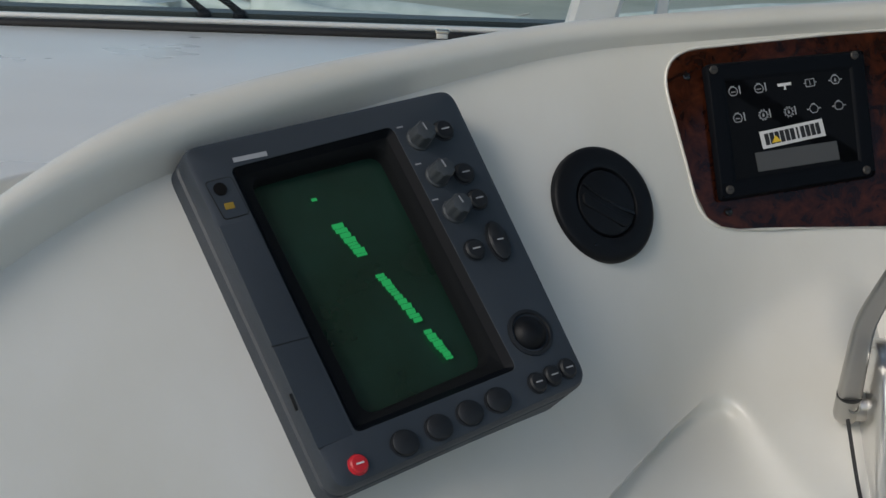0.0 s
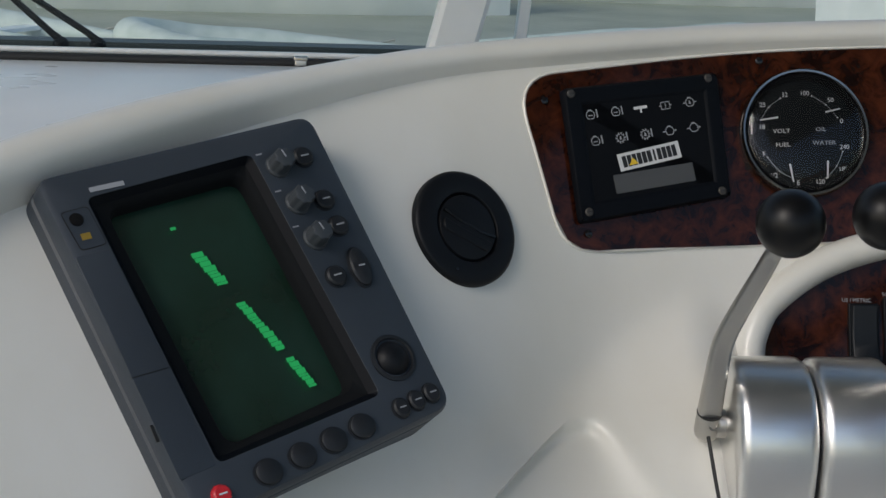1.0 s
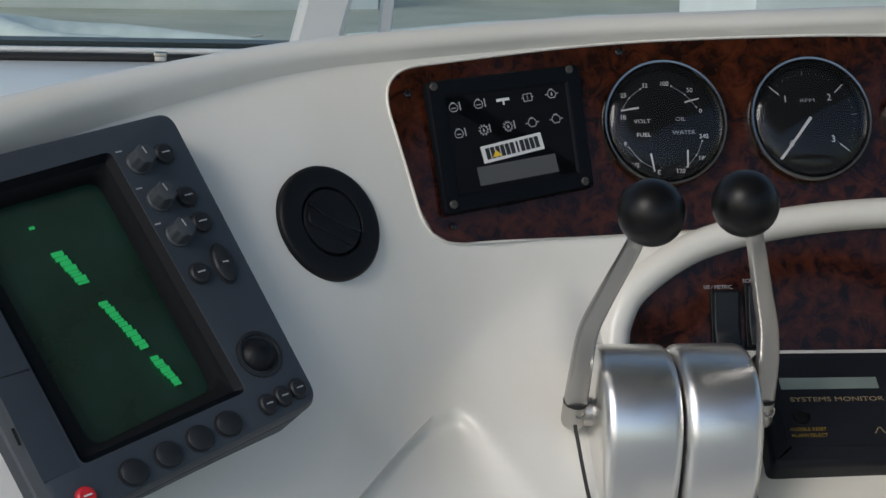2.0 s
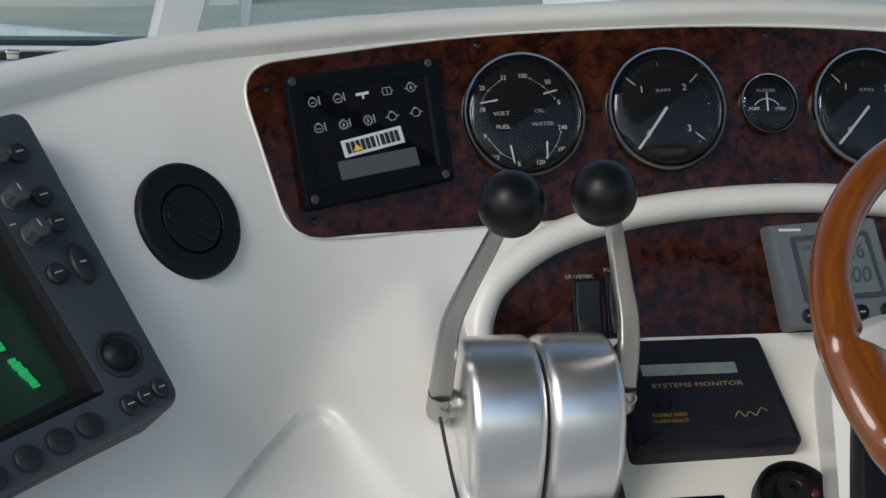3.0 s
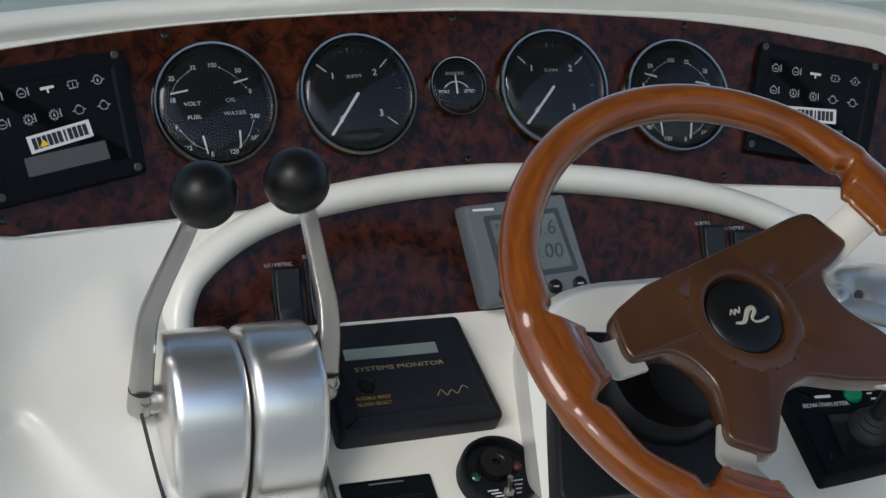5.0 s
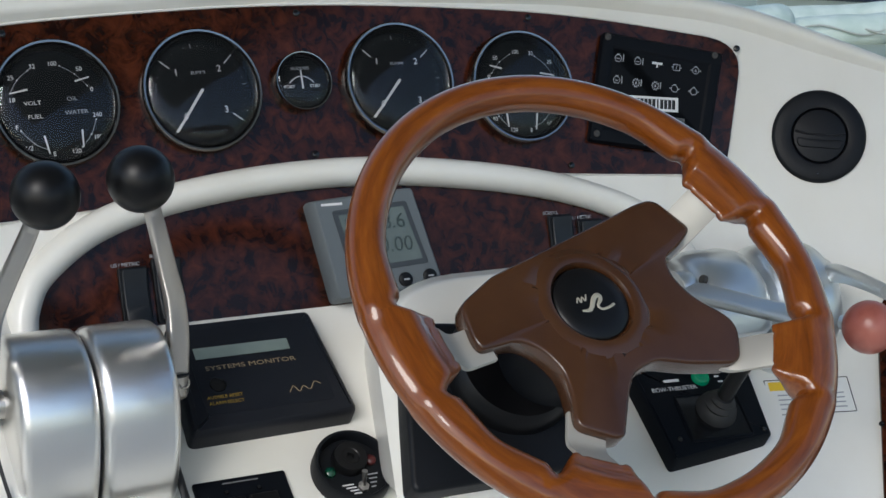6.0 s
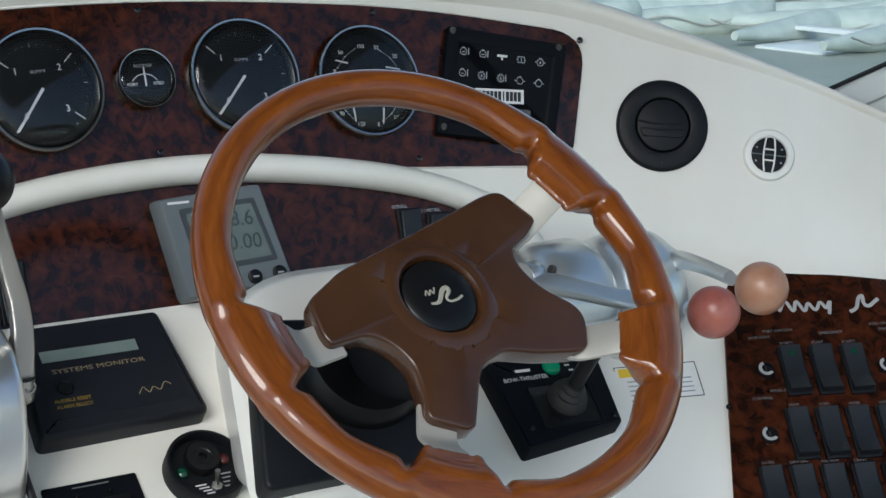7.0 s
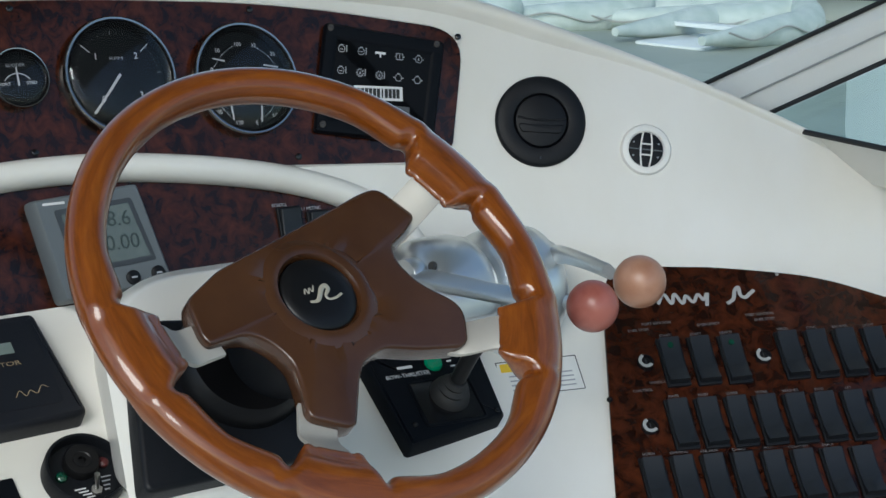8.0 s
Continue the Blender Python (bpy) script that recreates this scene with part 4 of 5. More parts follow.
def lever(parent, path, knob_at, knob_r, knob_material, knob_label, side, metal, wide=(0.0092, 0.0060), thick=(0.0074, 0.0054), clamp=True):
    """A flat forged lever with squared edges, on a clamp joint or a round pivot, with a ball knob."""
    line = spline(path, 6)
    n = len(line)
    rings = []
    for i, p in enumerate(line):
        t = (line[min(i + 1, n - 1)] - line[max(i - 1, 0)]).normalized()
        u = t.cross(Vector((0, -1, 0.35))).normalized()
        v = u.cross(t)
        k = i / (n - 1)
        a, b = wide[0] + (wide[1] - wide[0]) * k, thick[0] + (thick[1] - thick[0]) * k
        ring = []
        for q in range(24):
            c, d = math.cos(2 * math.pi * q / 24), math.sin(2 * math.pi * q / 24)
            ring.append(p + u * a * math.copysign(abs(c) ** 0.55, c) + v * b * math.copysign(abs(d) ** 0.55, d))
        rings.append(ring)
    bm = loft(rings)
    bmesh.ops.recalc_face_normals(bm, faces=bm.faces)
    lv = part("lever", bm, metal, parent, "satin steel lever arm")
    p = Vector(path[0])
    if clamp:
        d = (line[1] - line[0]).normalized()
        joint = part("clamp_joint", tube([p - d * 0.0235, p - d * 0.0215, p - d * 0.018, p - d * 0.0008], [0.0075, 0.0098, 0.0108, 0.0108], 28, 0.9, (1, 0, 0)), metal, lv, "round steel clamp joint")
        part("clamp_line", tube([p - d * 0.0010, p + d * 0.0004], 0.0110, 28, 0.9, (1, 0, 0)), print_black, lv)
        bm = lathe([(0.0052, -0.001), (0.0050, 0.0014), (0.0034, 0.0016), (0.0030, 0.0004), (0.0002, 0.0002)], 20)
        bm.transform(Matrix.Translation(p - d * 0.011 + Vector((0.003, -0.0092, 0.002))) @ pose(0, 0, 0, 80, 0, 10))
        part("clamp_screw", bm, chrome, joint)
        bm = lathe([(0.0003, -0.006), (0.0105, -0.006), (0.0115, -0.004), (0.0115, 0.004), (0.0105, 0.006), (0.0003, 0.006)], 32)
        bm.transform(Matrix.Translation(p - d * 0.012 + Vector((-side * 0.0125, 0.002, 0))) @ pose(0, 0, 0, 0, 90, 0))
        part("pivot_boss", bm, metal, lv)
    else:
        bm = lathe([(0.0003, -0.010), (0.0175, -0.010), (0.0190, -0.008), (0.0190, 0.004), (0.0180, 0.0055), (0.0110, 0.0060), (0.0100, 0.0048), (0.0003, 0.0046)], 40)
        bm.transform(Matrix.Translation(p) @ pose(0, 0, 0, 0, 90 * side, 0))
        part("pivot_boss", bm, metal, lv, "round pivot disc")
    d = (Vector(knob_at) - line[-2]).normalized()
    part("ferrule", tube([Vector(knob_at) - d * (knob_r + 0.004), Vector(knob_at) - d * (knob_r - 0.004)], [0.0062, 0.0075], 18, 1, (1, 0, 0)), metal, lv)
    part("ball_knob", ball(knob_r, Matrix.Translation(knob_at), 40, 24), knob_material, lv, knob_label)
    return lv


C = Vector((0.352, 1.252, 0.972))
P = control_body("throttle_control", "twin brushed aluminium throttle control with two black ball levers", C.x, C.y, C.z, 0.290, 0.416)
lever(P, [(-0.0755, -0.008, 0.016), (-0.0750, -0.018, 0.046), (-0.0730, -0.027, 0.078), (-0.0650, -0.038, 0.106), (-0.0535, -0.052, 0.139), (-0.0450, -0.062, 0.165)], (-0.0395, -0.0665, 0.1792), 0.0253, black_satin, "black ball knob", -1, steel)
lever(P, [(0.0745, -0.014, 0.018), (0.0735, -0.021, 0.050), (0.0690, -0.028, 0.080), (0.0600, -0.038, 0.108), (0.0505, -0.049, 0.138), (0.0420, -0.056, 0.166)], (0.0345, -0.0570, 0.1842), 0.0253, black_satin, "black ball knob", 1, steel)
part("cable", tube(spline([(-0.078, -0.02, 0.0), (-0.072, -0.05, -0.045), (-0.062, -0.075, -0.09), (-0.058, -0.085, -0.13)], 5), 0.0016, 8), rubber, P, "thin black cable")

C = Vector((1.001, 1.2587, 0.9726))
P = control_body("shift_control", "twin satin silver shift control with red and tan ball levers", C.x, C.y, C.z, 0.920, 1.087, silver_paint)
lever(P, [(-0.0885, -0.020, 0.033), (-0.0870, -0.050, 0.038), (-0.0800, -0.095, 0.040), (-0.0700, -0.145, 0.042), (-0.0540, -0.185, 0.045)], (-0.0420, -0.2250, 0.0467), 0.0226, ball_red, "marbled red ball knob", -1, silver_paint, (0.0125, 0.0075), (0.0060, 0.0055), False)
lever(P, [(0.080, -0.018, 0.028), (0.066, -0.055, 0.043), (0.047, -0.110, 0.051), (0.026, -0.170, 0.056)], (0.0172, -0.2190, 0.0589), 0.0233, ball_tan, "marbled tan ball knob", 1, silver_paint, (0.0098, 0.0070), (0.0060, 0.0055), False)
bm = lathe([(0.0003, 0.002), (0.0040, 0.002), (0.0046, 0.0005), (0.0046, -0.002)], 20)
bm.transform(pose(-0.074, -0.036, 0.046, 0, -70, 0))
part("housing_screw", bm, dull_screw, P)

# ---- steering wheel ----
def facing(turn, tilt):
    """Axes of a plane that faces aft, turned to starboard and tilted up."""
    a, b = radians(turn), radians(tilt)
    out = Vector((math.sin(a) * math.cos(b), -math.cos(a) * math.cos(b), math.sin(b)))
    side = Vector((0, 0, 1)).cross(out).normalized()
    return Matrix((side, out.cross(side), out)).transposed().to_4x4()


CENTRE = Vector((0.6385, 0.954, 1.0920))
WHEEL = Matrix.Translation((0.6431, 0.9591, 1.1014)) @ facing(1.5, 45.5)
V = thing("steering_wheel", "varnished wood steering wheel with brown leather hub and metal spokes", "steering wheel", WHEEL)
SPOKES = (28.0, -28.0, -114.0, -169.5)
R_IN, R_LUG = 0.1600, 0.1360


def grip(a):
    """How far the rim's inner edge swells inwards: a lug at each spoke, a thumb scallop outside it, a slight thickening beyond."""
    ext = 0.0
    for s in SPOKES:
        d = abs((a - s + 180) % 360 - 180)
        lug = (R_IN - R_LUG) * (1 - ease(8.0, 12.0, d)) - 0.0012 * (1 - ease(0.0, 1.2, abs(d - 5.6)))
        swell = 0.0048 * ease(12.5, 15.5, d) * (1 - ease(15.5, 30.0, d))
        ext = max(ext, lug, swell)
    return ext


rings = []
for i in range(420):
    a = 360 * i / 420
    ext = grip(a)
    ro, ri = 0.1872, R_IN - ext
    c, ax = (ro + ri) / 2, (ro - ri) / 2
    row = []
    for k in range(28):
        t = 2 * math.pi * k / 28
        sx, sy = math.cos(t), math.sin(t)
        rr = c + ax * math.copysign(abs(sx) ** 0.94, sx)
        thin = 0.48 + 0.52 * ease(0.142, 0.158, rr)  # the lugs flatten towards the spokes
        row.append((rr * math.cos(radians(a)), rr * math.sin(radians(a)), 0.0138 * thin * math.copysign(abs(sy) ** 0.94, sy)))
    rings.append(row)
rings.append(rings[0])
bm = loft(rings, True, False, False)
bmesh.ops.remove_doubles(bm, verts=bm.verts, dist=1e-6)
bmesh.ops.recalc_face_normals(bm, faces=bm.faces)
part("rim", bm, varnish, V, "glossy reddish-brown varnished wood rim")
arms = [(-0.1022, -0.0175), (-0.0985, -0.0253), (-0.0671, -0.0216), (-0.0527, -0.0322), (-0.0444, -0.0496), (-0.0460, -0.0695), (-0.0519, -0.0913), (-0.0248, -0.1049), (-0.0179, -0.1041), (0.0018, -0.0693), (0.0110, -0.0581), (0.0323, -0.0516), (0.0611, -0.0590), (0.0947, -0.0634), (0.1028, -0.0600), (0.1154, -0.0307), (0.0859, -0.0057), (0.0767, 0.0142), (0.0785, 0.0291), (0.0990, 0.0406), (0.1124, 0.0513), (0.0910, 0.0808), (0.0740, 0.0781), (0.0421, 0.0670), (-0.0157, 0.0481), (-0.0698, 0.0308), (-0.1023, 0.0115)]
shape = rounded(arms, [0.006, 0.02, 0.03, 0.03, 0.006, 0.01, 0.008, 0.012, 0.012, 0.02, 0.04, 0.008, 0.008, 0.008, 0.05, 0.02, 0.02, 0.01, 0.006, 0.006, 0.006, 0.015, 0.02, 0.02, 0.03, 0.006, 0.008], 6)


def hub_ring(d, zz, dish=0.0):
    return [(p.x, p.y, zz - dish * (1 - ease(0.03, 0.10, p.length))) for p in inset(shape, d)]


rings = [hub_ring(0.0015, -0.034), hub_ring(0.0, -0.030), hub_ring(0.0, -0.0185), hub_ring(0.0003, -0.0168), hub_ring(0.0011, -0.0156), hub_ring(0.0022, -0.0151)]
core = inset(shape, 0.0030)
rings += [[(p.x * s, p.y * s, zz) for p in core] for s, zz in ((0.985, -0.0149), (0.80, -0.0146), (0.62, -0.0140), (0.48, -0.0138), (0.40, -0.0150), (0.34, -0.0185), (0.02, -0.0190))]
bm = loft(rings, cap_a=False)
for v in bm.verts:  # the seat of the horn cap
    if v.co.xy.length < 0.036 and v.co.z > -0.02:
        v.co.z = -0.024
part("hub", bm, leather, V, "brown leather covered hub")
part("hub_ring", lathe([(0.0500, -0.0172), (0.0440, -0.0145), (0.0400, -0.0132), (0.0360, -0.0126), (0.0325, -0.0136), (0.0302, -0.0170), (0.0300, -0.0200)], 56, caps=False), leather, V)
cap = part("horn_cap", lathe([(0.0296, -0.004), (0.0294, 0.0002), (0.0280, 0.0016), (0.0180, 0.0030), (0.0003, 0.0034)], 56), black_satin, V, "black round horn cap", pose(0.0, -0.0005, -0.0165))
swoosh = [(-0.0120, -0.0115, 0), (-0.0050, -0.0085, 0), (-0.0010, 0.0040, 0), (0.0030, 0.0078, 0), (0.0046, 0.0040, 0), (0.0020, -0.0030, 0), (0.0050, -0.0062, 0), (0.0110, -0.0035, 0), (0.0160, 0.0012, 0)]
part("maker_mark", tube(spline(swoosh, 6), [0.0012 + 0.0010 * math.sin(math.pi * min(1, k / 30)) for k in range(49)], 8, 0.3), emblem, cap, "cream metal emblem", pose(0.0015, -0.0010, 0.0034, 0, 0, -16) @ Matrix.Diagonal((0.92, 0.80, 1, 1)))
part("maker_script", tube(spline([(-0.0135, 0.000, 0), (-0.0115, 0.004, 0), (-0.0100, 0.000, 0), (-0.0080, 0.0042, 0), (-0.0062, 0.001, 0), (-0.0040, 0.0058, 0)], 4), 0.0006, 6, 0.3), emblem, cap, "", pose(0, 0, 0.0034))
for a in SPOKES:
    sp = loft([[(x, sy * 0.0142, zz - 0.0225 + 0.0240 * ease(0.110, 0.142, x)) for sy, zz in ((-1, -0.004), (1, -0.004), (1, -0.0005), (0.96, 0), (-0.96, 0), (-1, -0.0005))] for x in [0.090 + 0.0040 * k for k in range(16)]])
    bmesh.ops.recalc_face_normals(sp, faces=sp.faces)
    part("spoke", sp, spoke_metal, V, "flat brushed metal spoke", pose(0, 0, 0, 0, 0, a))
part("column", lathe([(0.030, -0.035), (0.036, -0.06), (0.040, -0.13)], 32), black_plastic, V)

AXES = facing(-4.0, 41.0)
COWL = Matrix.Translation(CENTRE + AXES.to_3x3() @ Vector((-0.004, 0.0, -0.130))) @ AXES
H = thing("column_cowl", "off-white moulded steering column cowl with black end plate", "column cowl", COWL)
shape = rounded([(-0.124, -0.084), (0.030, -0.104), (0.066, 0.050), (0.046, 0.103), (-0.104, 0.100)], [0.02, 0.02, 0.05, 0.06, 0.075], 8)
part("cowl", loft([[(p.x + s, p.y + 1.2 * s, zz) for p in inset(shape, d)] for d, zz, s in ((0, -0.30, 0.10), (0, -0.10, 0.034), (0, -0.03, 0.008), (0.002, -0.014, 0.0), (0.006, -0.005, 0.0), (0.010, -0.002, 0.0))]), gelcoat, H)
part("end_plate", slab(rounded([(-0.1205, -0.0800), (0.0300, -0.0770), (0.0560, 0.0360), (-0.0955, 0.0530)], 0.010, 6), -0.004, 0.018, 0.004), black_plastic, H, "black moulded end plate")
part("tilt_collar", lathe([(0.052, 0.017), (0.050, 0.030), (0.044, 0.036), (0.003, 0.036)], 44, -0.020, 0.004), black_satin, H, "round black tilt collar")

# ---- starboard switch panel ----
SW = mount(deck, 1.25, 0.90, 5.0, 0.0)
Q = thing("switch_panel", "dark burl wood switch panel with rows of black rockers", "switch panel", SW, kind="structure")
shape = rounded([(-0.212, -0.26), (0.34, -0.22), (0.34, -0.030), (0.143, 0.0697), (0.080, 0.1012), (-0.0066, 0.1206), (-0.085, 0.1330), (-0.1420, 0.1300), (-0.1560, 0.0760)], [0.01, 0.01, 0.05, 0.05, 0.06, 0.08, 0.06, 0.02, 0.02], 8)
part("board", slab(shape, -0.01, 0.003, 0.0008), burl, Q, "glossy dark red burl wood board")
SWF = SW @ Matrix.Translation((0, 0, 0.003))
word = [["START/", "START", "START/", "VESSEL", "SYNC", "BLOWER", "LIGHT"], ["MAIN", "MAIN", "WIPER", "WIPER", "WASHER", "FWD", "AFT"], ["HORN", "DIMMING", "ANCHOR", "CHART", "SPOT", "COURTESY", "DOCK"]]
for row in range(3):
    for k in range(8 if row else 7):
        x = (-0.0993 + 0.0312 * k if k < 3 else 0.0229 + 0.0301 * (k - 3)) if row == 0 else (-0.1082 if row == 1 else -0.1477) + 0.0296 * k
        y = (0.0144, -0.0555, -0.1154)[row] - 0.0016 * k
        rocker_switch(SWF, x, y, lamp=(row == 0 and k in (0, 2)))
        if k < 7:
            lettering(word[row][k], 0.0042, x, y + 0.0325, 0.0032, print_dim, Q)
for x, text in ((-0.105, "PORT IGNITION"), (0.004, "STBD IGNITION")):
    lettering(text, 0.0042, x, 0.062, 0.0032, print_dim, Q)
for x, text in ((-0.125, "EMER STOP/"), (-0.052, "EMERGENCY"), (0.008, "EMER STOP/")):
    lettering(text, 0.0042, x, 0.0555, 0.0032, print_dim, Q)
part("panel_seam", box(0.300, 0.0007, 0.003, 0.0034, 0.0002, 0, 0.075, -0.0900), black_gloss, Q, "fine joint line across the board", smooth=False)
screw(Q, 0.036, 0.1085, 0.003, 0.0020, key_metal)
screw(Q, -0.172, -0.020, 0.003, 0.0030, black_gloss)
lettering("WINDLASS", 0.0042, -0.118, -0.0060, 0.0032, print_dim, Q)
lettering("CONTROL", 0.0042, -0.137, -0.0135, 0.0032, print_dim, Q)
for x, y in ((-0.1271, 0.0172), (-0.1397, -0.0546), (-0.0066, 0.0117)):
    g = thing("key_switch", "small round chrome key switch in the wood panel", "key switch", SWF @ pose(x, y, 0), "key switches")
    part("barrel", lathe([(0.0085, 0), (0.0085, 0.003), (0.0070, 0.0050), (0.0060, 0.0050), (0.0052, 0.0030), (0.0003, 0.0030)], 32), black_gloss, g)
    # pale arc on the left stands in for the chrome ring's glint
    part("ring", arc_line(0.0046, 0.0078, 110, 320, 24, 0.0054), key_metal, g, "pale crescent painted for the glint on the chrome ring", smooth=False)
    part("key_slot", box(0.0013, 0.006, 0.0030, 0.0034, 0.0002, 0), print_black, g, smooth=False)
wave = [(0.0, -0.008, 0), (0.008, -0.004, 0), (0.013, 0.006, 0), (0.018, 0.009, 0), (0.017, 0.000, 0), (0.021, -0.004, 0), (0.028, 0.000, 0), (0.033, 0.003, 0)]
part("maker_mark", tube(spline(wave, 6), 0.0020, 8, 0.3), silver_print, Q, m=pose(-0.0266, 0.086, 0.0034, 0, 0, 4))
script = [(-0.004, -0.002, 0), (0.002, 0.007, 0), (0.006, -0.003, 0), (0.010, 0.006, 0), (0.014, -0.004, 0), (0.018, 0.003, 0), (0.022, -0.004, 0), (0.027, 0.003, 0), (0.030, -0.003, 0), (0.034, 0.003, 0), (0.031, -0.009, 0)]
part("maker_script", tube(spline(script, 6), 0.0013, 8, 0.3), silver_print, Q, m=pose(-0.0920, 0.0870, 0.0034, 0, 0, 2) @ Matrix.Diagonal((1.42, 1.25, 1, 1)))

# ---- small things on the dash top ----
L = thing("hatch_latch", "small chrome catch on the dash brow", "latch", Matrix.Translation((-0.046, 1.352, crest(-0.046) - 0.001)))
part("foot", box(0.009, 0.008, -0.002, 0.002, 0.001, 0.0006), steel, L)
part("cap", box(0.011, 0.007, 0.002, 0.0052, 0.0015, 0.001), chrome, L)

top = part("dash_top", slab(rounded([(-2.2, 1.0), (-0.42, 1.0), (-0.30, 1.22), (0.10, 1.50), (0.30, 1.60), (0.30, 2.05), (-2.2, 2.05)], 0.03, 4), -0.02, 0.0, 0.004), shelf_white, None, m=pose(0, 0, 1.156))
tagged(top, "glossy off-white dash top ahead of the brow", "dash top", kind="structure")

# ---- windscreen ----
foot = spline(BASE, 6)
RAKE = Vector((0, -0.42, 0.90))
sheet = loft([[p + Vector((0, 0, 0.012)) for p in foot], [p + RAKE * 0.5 for p in foot], [p + RAKE * 1.05 for p in foot]], closed=False)
g = part("window_1", sheet, glass, None)
tagged(g, "raked greenish windscreen glass ahead of the dash", "window", kind="structure")
g.visible_shadow = False
seal = part("window_seal", tube([p + Vector((0, -0.008, 0.0042)) for p in foot], 0.0052, 10, 1.0), rubber, None)
tagged(seal, "black rubber seal along the foot of the windscreen", "trim", kind="structure")
trim = part("trim", tube([p + Vector((0, 0.000, 0.0130)) for p in foot], 0.0038, 10), white_paint, None)
tagged(trim, "thin white trim line along the windscreen foot", "trim", kind="structure")
# dark grey-green strip just beyond the glass, following the windscreen foot
cowl = part("outer_strip", loft([[p + Vector((0, 0.02, 0.0)) for p in foot], [p + Vector((0, 0.024, 0.0205)) for p in foot], [p + Vector((0, 0.070, 0.0205)) for p in foot], [p + Vector((0, 0.09, -0.05)) for p in foot]], closed=False), shader("dark_strip", (0.045, 0.055, 0.052), 0.5), None)
tagged(cowl, "dark strip outside the foot of the windscreen", "trim", kind="structure")


def post(name, a, b, w0, w1, depth, label):
    a, b = Vector(a), Vector(b)
    d = (b - a).normalized()
    s = Vector((1, 0, 0))
    f = s.cross(d).normalized()
    rings = []
    for p, w in ((a, w0), (b, w1)):
        rings.append([p + s * (x * w / 2) + f * (y * depth / 2) for x, y in ((-1, -0.7), (-0.8, -1), (0.8, -1), (1, -0.7), (1, 0.7), (0.8, 1), (-0.8, 1), (-1, 0.7))])
    ob = part(name, loft(rings), white_paint, None)
    return tagged(ob, label, "post", kind="structure")


post("window_post", (0.112, 2.00, 1.165), Vector((0.112, 2.00, 1.165)) + Vector((0.19, -0.42, 0.90)) * 1.05, 0.056, 0.056, 0.03, "white windscreen post")
post("window_post", (0.199, 2.03, 1.165), Vector((0.199, 2.03, 1.165)) + Vector((0.03, -0.42, 0.90)) * 1.05, 0.014, 0.014, 0.02, "thin white windscreen post")


def plank(name, quad_points, thick, material, label, category):
    """A flat member between four corners, with thickness away from the helm."""
    p = [Vector(q) for q in quad_points]
    n = (p[1] - p[0]).cross(p[3] - p[0]).normalized() * thick
    ob = part(name, loft([[q for q in p], [q + n for q in p]]), material, None, smooth=False)
    bm = bmesh.new()
    bm.from_mesh(ob.data)
    bmesh.ops.recalc_face_normals(bm, faces=bm.faces)
    bm.to_mesh(ob.data)
    bm.free()
    return tagged(ob, label, category, kind="structure")


A0, A1 = Vector((1.373, 1.346, 1.135)), Vector((1.392, 1.113, 1.249))
B0, B1 = Vector((1.383, 1.257, 1.113)), Vector((1.398, 1.020, 1.232))
da, db = (A1 - A0), (B1 - B0)
plank("window_post", [A0 - da * 0.3, B0 - db * 0.3, B1 + db * 2.6, A1 + da * 2.6], 0.006, white_paint, "white raked corner post beside the windscreen", "post")
for p, d, n in ((A0, da, "window_seal"), (B0, db, "window_seal")):
    s = part(n, tube([p - d * 0.02 + Vector((-0.009, 0, 0)), p + d * 3.4 + Vector((-0.009, 0, 0))], 0.0026, 8), rubber, None)
    tagged(s, "thin black rubber seal along the corner post", "trim", kind="structure")
m0, m1 = Vector((1.359, 1.286, 1.129)), Vector((1.363, 1.082, 1.230))
s = part("trim", tube([m0 + Vector((0.012, 0, 0)), m0 + (m1 - m0) * 3 + Vector((0.03, 0, 0))], 0.0012, 8), shader("grey_seam", (0.35, 0.36, 0.36), 0.6), None)
tagged(s, "fine grey seam along the corner post", "trim", kind="structure")
S0, S1 = B0 + Vector((0.004, 0, 0)), Vector((1.364, 1.055, 1.115))
s = part("window_seal", tube([S0, S1, S1 + (S1 - S0) * 3], 0.0030, 10), rubber, None)
tagged(s, "black rubber seal along the foot of the side window", "trim", kind="structure")
side = part("window_2", loft([[S0 + Vector((0.004, 0, 0)), S1 + (S1 - S0) * 3 + Vector((0.004, 0, 0))], [B1 + db * 2.6 + Vector((0.004, 0, 0)), B1 + db * 2.6 + Vector((0.004, -0.4, 0.02))]], closed=False), glass, None, smooth=False)
tagged(side, "greenish side window glass", "window", kind="structure")
side.visible_shadow = False
rows = []
for k in range(33):
    x = 1.245 + 0.36 * k / 32
    low = Vector((x, fascia(x, crest(x) - 0.026) + 0.010, crest(x) - 0.0015))
    u = k / 32
    sill = A0 + (B0 - A0) * u / 0.30 if u < 0.30 else B0 + (S1 - B0) * (u - 0.30) / 0.55
    sill = sill + Vector((0.012, 0.0, -0.004))
    rows.append([low + (sill - low) * j / 6 for j in range(7)] + [sill + Vector((0.05, 0.01, -0.05))])
coam = part("side_coaming", loft(rows, closed=False), gelcoat, None)
tagged(coam, "off-white side coaming running from the dash under the side window", "coaming", kind="structure")

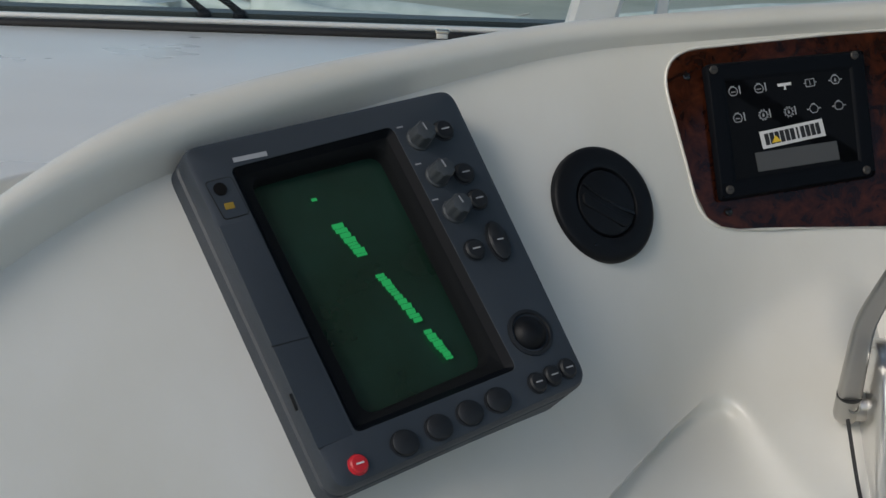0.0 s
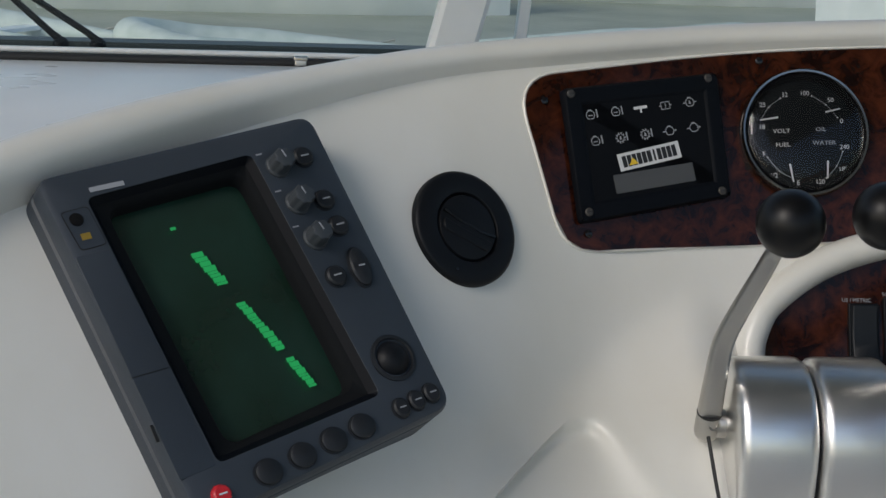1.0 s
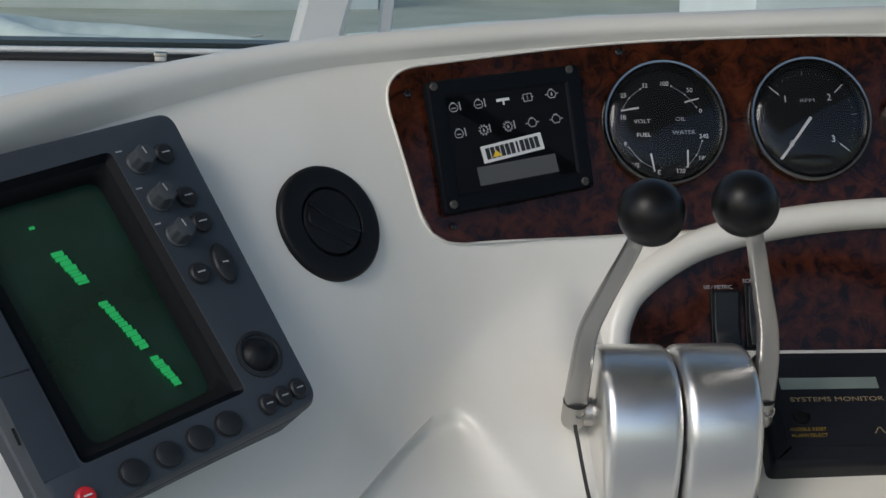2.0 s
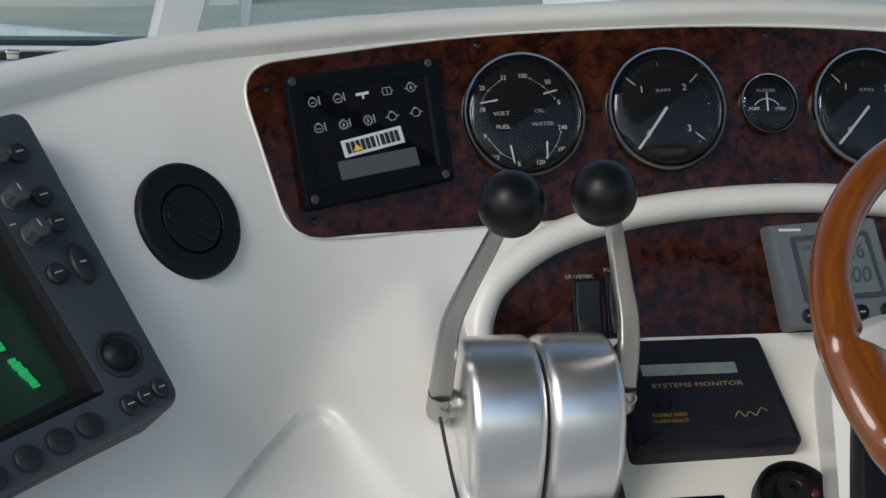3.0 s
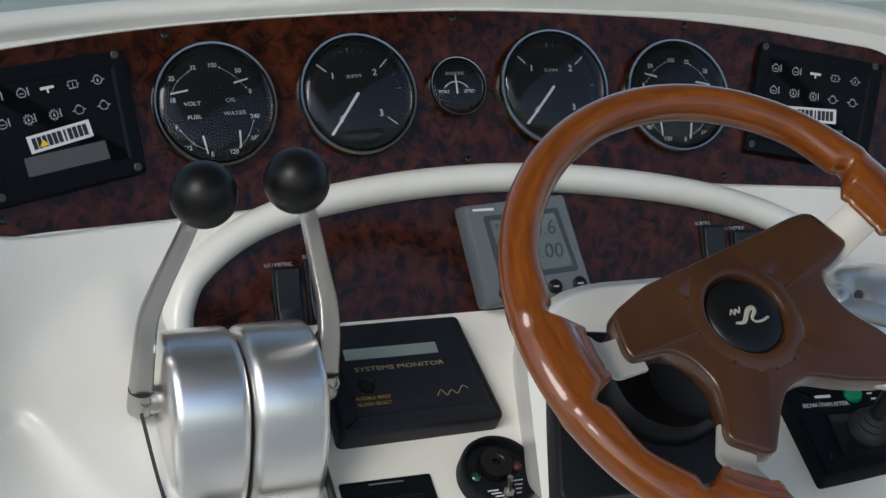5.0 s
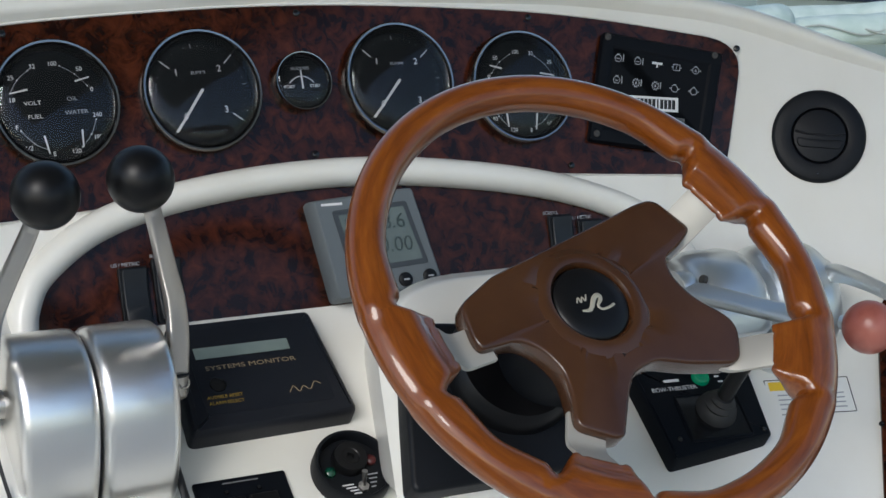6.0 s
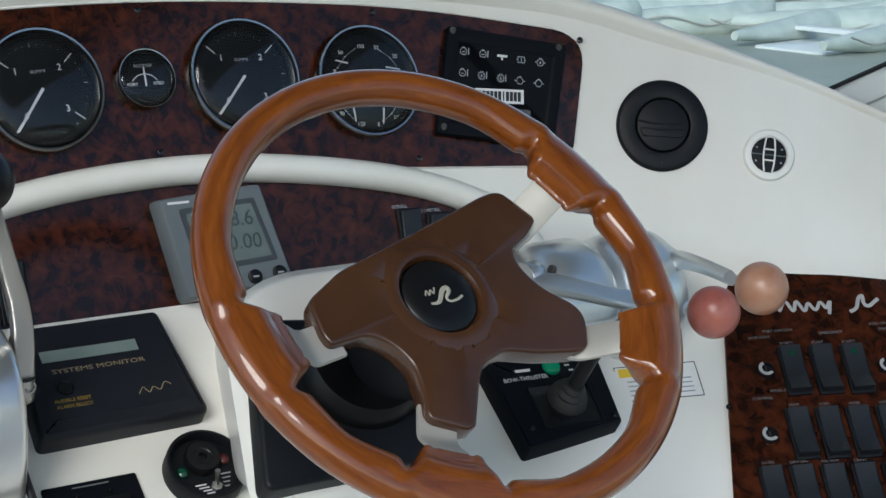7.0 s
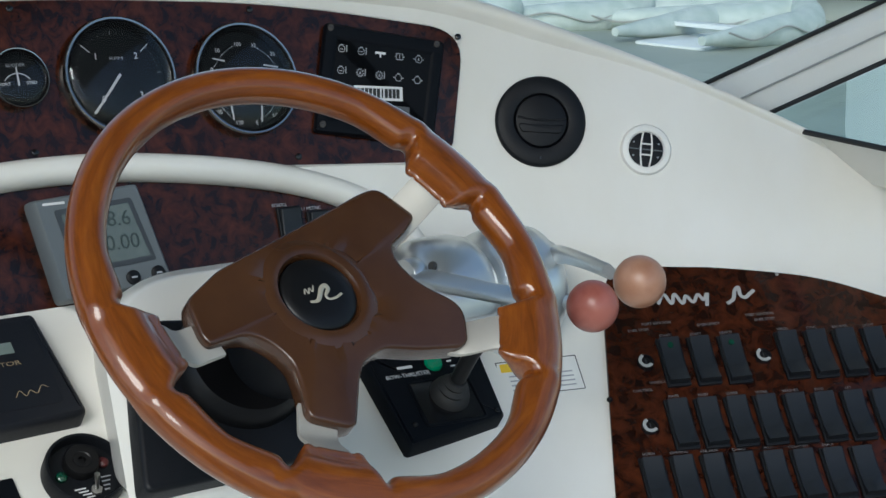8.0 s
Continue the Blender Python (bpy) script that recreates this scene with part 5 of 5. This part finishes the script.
# wipers outside the screen
for x, run, up in ((-0.345, -0.26, 0.262), (-0.3014, -0.34, 0.240)):
    g = thing("wiper", "thin black windscreen wiper arm", "wiper", Matrix.Translation((x, 2.05, 1.176)), "wipers")
    part("arm", tube([(0.004, 0, -0.004), (-0.012, -0.004, 0.010), (run, -0.125, up)], [0.0052, 0.0042, 0.0028], 10), rubber, g)
    part("pivot", lathe([(0.0095, 0.0), (0.0090, 0.006), (0.0060, 0.009), (0.0003, 0.0095)], 20), black_plastic, g, "", pose(0.0, -0.004, -0.006, 30, 0, 0))
    part("blade", tube([(run * 0.62, -0.07, up * 0.50), (run * 1.30, -0.17, up * 1.32)], 0.0026, 8), black_plastic, g)

# ---- the cabin round the helm ----
ob = part("floor", box(3.6, 5.0, -0.04, 0.0, 0.02, 0.005), floor_mat, None, m=pose(0.3, -0.6, 0))
tagged(ob, "plain beige helm deck floor", "floor", kind="structure")
# unseen roof: jagged aft edge added to shape dial reflections and let sun in
roof = slab(rounded([(-1.7, 1.45), (0.05, 0.62), (0.32, -0.45), (0.55, -0.75), (0.80, -0.25), (1.04, 0.12), (1.34, 0.46), (1.68, 0.95), (1.75, 1.65), (-1.7, 1.65)], [0.2, 0.2, 0.1, 0.1, 0.1, 0.1, 0.1, 0.1, 0.2, 0.2], 6), 0, 0.06, 0.01)
ob = part("ceiling", roof, liner, None, m=pose(0, 0, 2.05))
tagged(ob, "unseen hardtop lining over the helm, edge cut for dial reflections and sun", "ceiling", kind="structure")
ob = part("wall_port", box(3.2, 1.15, 0, 0.05, 0.02, 0.01), gelcoat, None, m=pose(-1.70, 0.0, 0.575, 90, 0, 90))
tagged(ob, "off-white port bulwark", "wall", kind="structure")

# ---- marina outside ----
ob = part("water", box(700, 700, -0.5, 0, 1, 0), water, None, m=pose(0, 200, -1.7), smooth=False)
tagged(ob, "grey-green harbour water", "water", kind="structure")


def motor_boat(x, y, heading_deg, length, label, striped=False):
    g = thing("motor_boat", label, "boat", pose(x, y, -1.75, 0, 0, heading_deg) @ Matrix.Diagonal((1, 1, 1.35, 1)), "moored boats")
    rings = []
    for k in range(13):
        u = k / 12
        half = length * 0.15 * (1 - max(0, u - 0.55) ** 2 * 4.6)
        top = 1.25 + 0.55 * u * u
        px = (u - 0.5) * length
        rings.append([(px, -half, top), (px, -half * 0.92, 0.5), (px, -half * 0.6, 0.0), (px, half * 0.6, 0.0), (px, half * 0.92, 0.5), (px, half, top), (px, half * 0.8, top + 0.04), (px, -half * 0.8, top + 0.04)])
    part("hull", loft(rings), boat_white, g, "white hull")
    part("rub_rail", tube([(px, -length * 0.151 * (1 - max(0, (px / length + 0.5) - 0.55) ** 2 * 4.6), 1.05 + 0.5 * (px / length + 0.5) ** 2) for px in [(k / 12 - 0.5) * length for k in range(13)]], 0.05, 8), shader("rub_rail_grey", (0.22, 0.25, 0.25), 0.5), g)
    part("gunwale", tube([(px, -length * 0.149 * (1 - max(0, (px / length + 0.5) - 0.55) ** 2 * 4.6), 1.29 + 0.55 * (px / length + 0.5) ** 2) for px in [(k / 12 - 0.5) * length for k in range(13)]], 0.07, 8), shelf_white, g, "white gunwale moulding")
    if striped:
        part("boot_stripe", tube([(px, -length * 0.139 * (1 - max(0, (px / length + 0.5) - 0.55) ** 2 * 4.6), 0.46) for px in [(k / 12 - 0.5) * length for k in range(13)]], 0.09, 8), navy, g, "dark blue stripe along the hull")
    cab = rounded([(-length * 0.25, 0), (length * 0.22, 0), (length * 0.08, 1.0), (-length * 0.18, 1.1)], 0.25, 5)
    bm = slab(cab, -length * 0.10, length * 0.10, 0.05)
    bm.transform(pose(0, 0, 1.35, 90, 0, 0))
    part("cabin", bm, boat_white, g)
    for sgn in (-1, 1):
        win = rounded([(-length * 0.18, 0.30), (length * 0.12, 0.30), (length * 0.05, 0.75), (-length * 0.16, 0.80)], 0.1, 4)
        bm = slab(win, 0, 0.03)
        bm.transform(Matrix.Translation((0, sgn * (length * 0.10 + (0.0 if sgn < 0 else 0.03)), 1.35)) @ pose(0, 0, 0, 90, 0, 0))
        part("window", bm, boat_glass, g)
    for k in range(6):
        px = (0.05 + 0.08 * k) * length
        for sgn in (-1, 1):
            part("rail_post", tube([(px, sgn * length * 0.11 * (1 - 0.12 * k), 1.35), (px, sgn * length * 0.11 * (1 - 0.12 * k), 2.1)], 0.02, 6), steel, g)
    return g


for x, y, a, ln in ((-11.0, 38, 4, 11.0), (7.5, 40, -5, 11.0), (13.0, 27, 8, 10), (20, 33, -4, 10.5), (-20, 30, 4, 11), (-1.2, 35, 2, 9.5), (-6, 46, 0, 12), (9, 50, 5, 13), (29.5, 20.5, -43, 9.0), (27, 40, -30, 11), (40, 46, -8, 12), (15.5, 6.9, -30, 9.0)):
    motor_boat(x, y, a, ln, "white motor boat moored in the marina")
motor_boat(26.0, 22.5, -50, 13.0, "white motor boat with a dark blue hull stripe", True)



def dinghy(x, y, a):
    g = thing("inflatable_dinghy", "pale grey inflatable dinghy afloat in the marina", "dinghy", pose(x, y, -1.78, 0, 0, a) @ Matrix.Diagonal((1.35, 1.35, 1.35, 1)), "dinghies")
    path = [(-1.5, -0.62, 0.2), (0.6, -0.62, 0.2), (1.3, -0.40, 0.28), (1.6, 0, 0.34), (1.3, 0.40, 0.28), (0.6, 0.62, 0.2), (-1.5, 0.62, 0.2)]
    part("tube", tube(spline(path, 6), [0.22 * min(1.0, 0.25 + 0.16 * min(k, 36 - k)) for k in range(37)], 18), inflatable, g)
    part("floor_board", box(2.6, 1.0, 0.05, 0.09, 0.1, 0.01), boat_white, g)
    part("grab_line", tube(spline([(-1.3, -0.86, 0.30), (-0.7, -0.86, 0.18), (0.0, -0.86, 0.30), (0.6, -0.86, 0.18), (1.1, -0.72, 0.32)], 5), 0.014, 8), concrete, g)
    part("thwart", box(0.25, 1.1, 0.22, 0.27, 0.03, 0.01, -0.3), boat_white, g)
    return g


ob = part("quay", box(16, 3.6, -1.8, 0.0, 0.1, 0.02), concrete, None, m=pose(30.0, 36.0, -1.30, 0, 0, -42))
tagged(ob, "pale concrete quay", "quay", kind="structure")
for x, y, a in ((-0.9, 25.5, 178), (-5.6, 27.5, 150), (4.4, 27.0, 8), (19.3, 23.6, -20), (20.9, 20.2, 12), (17.0, 24.6, -55), (21.6, 22.2, -40)):
    dinghy(x, y, a)
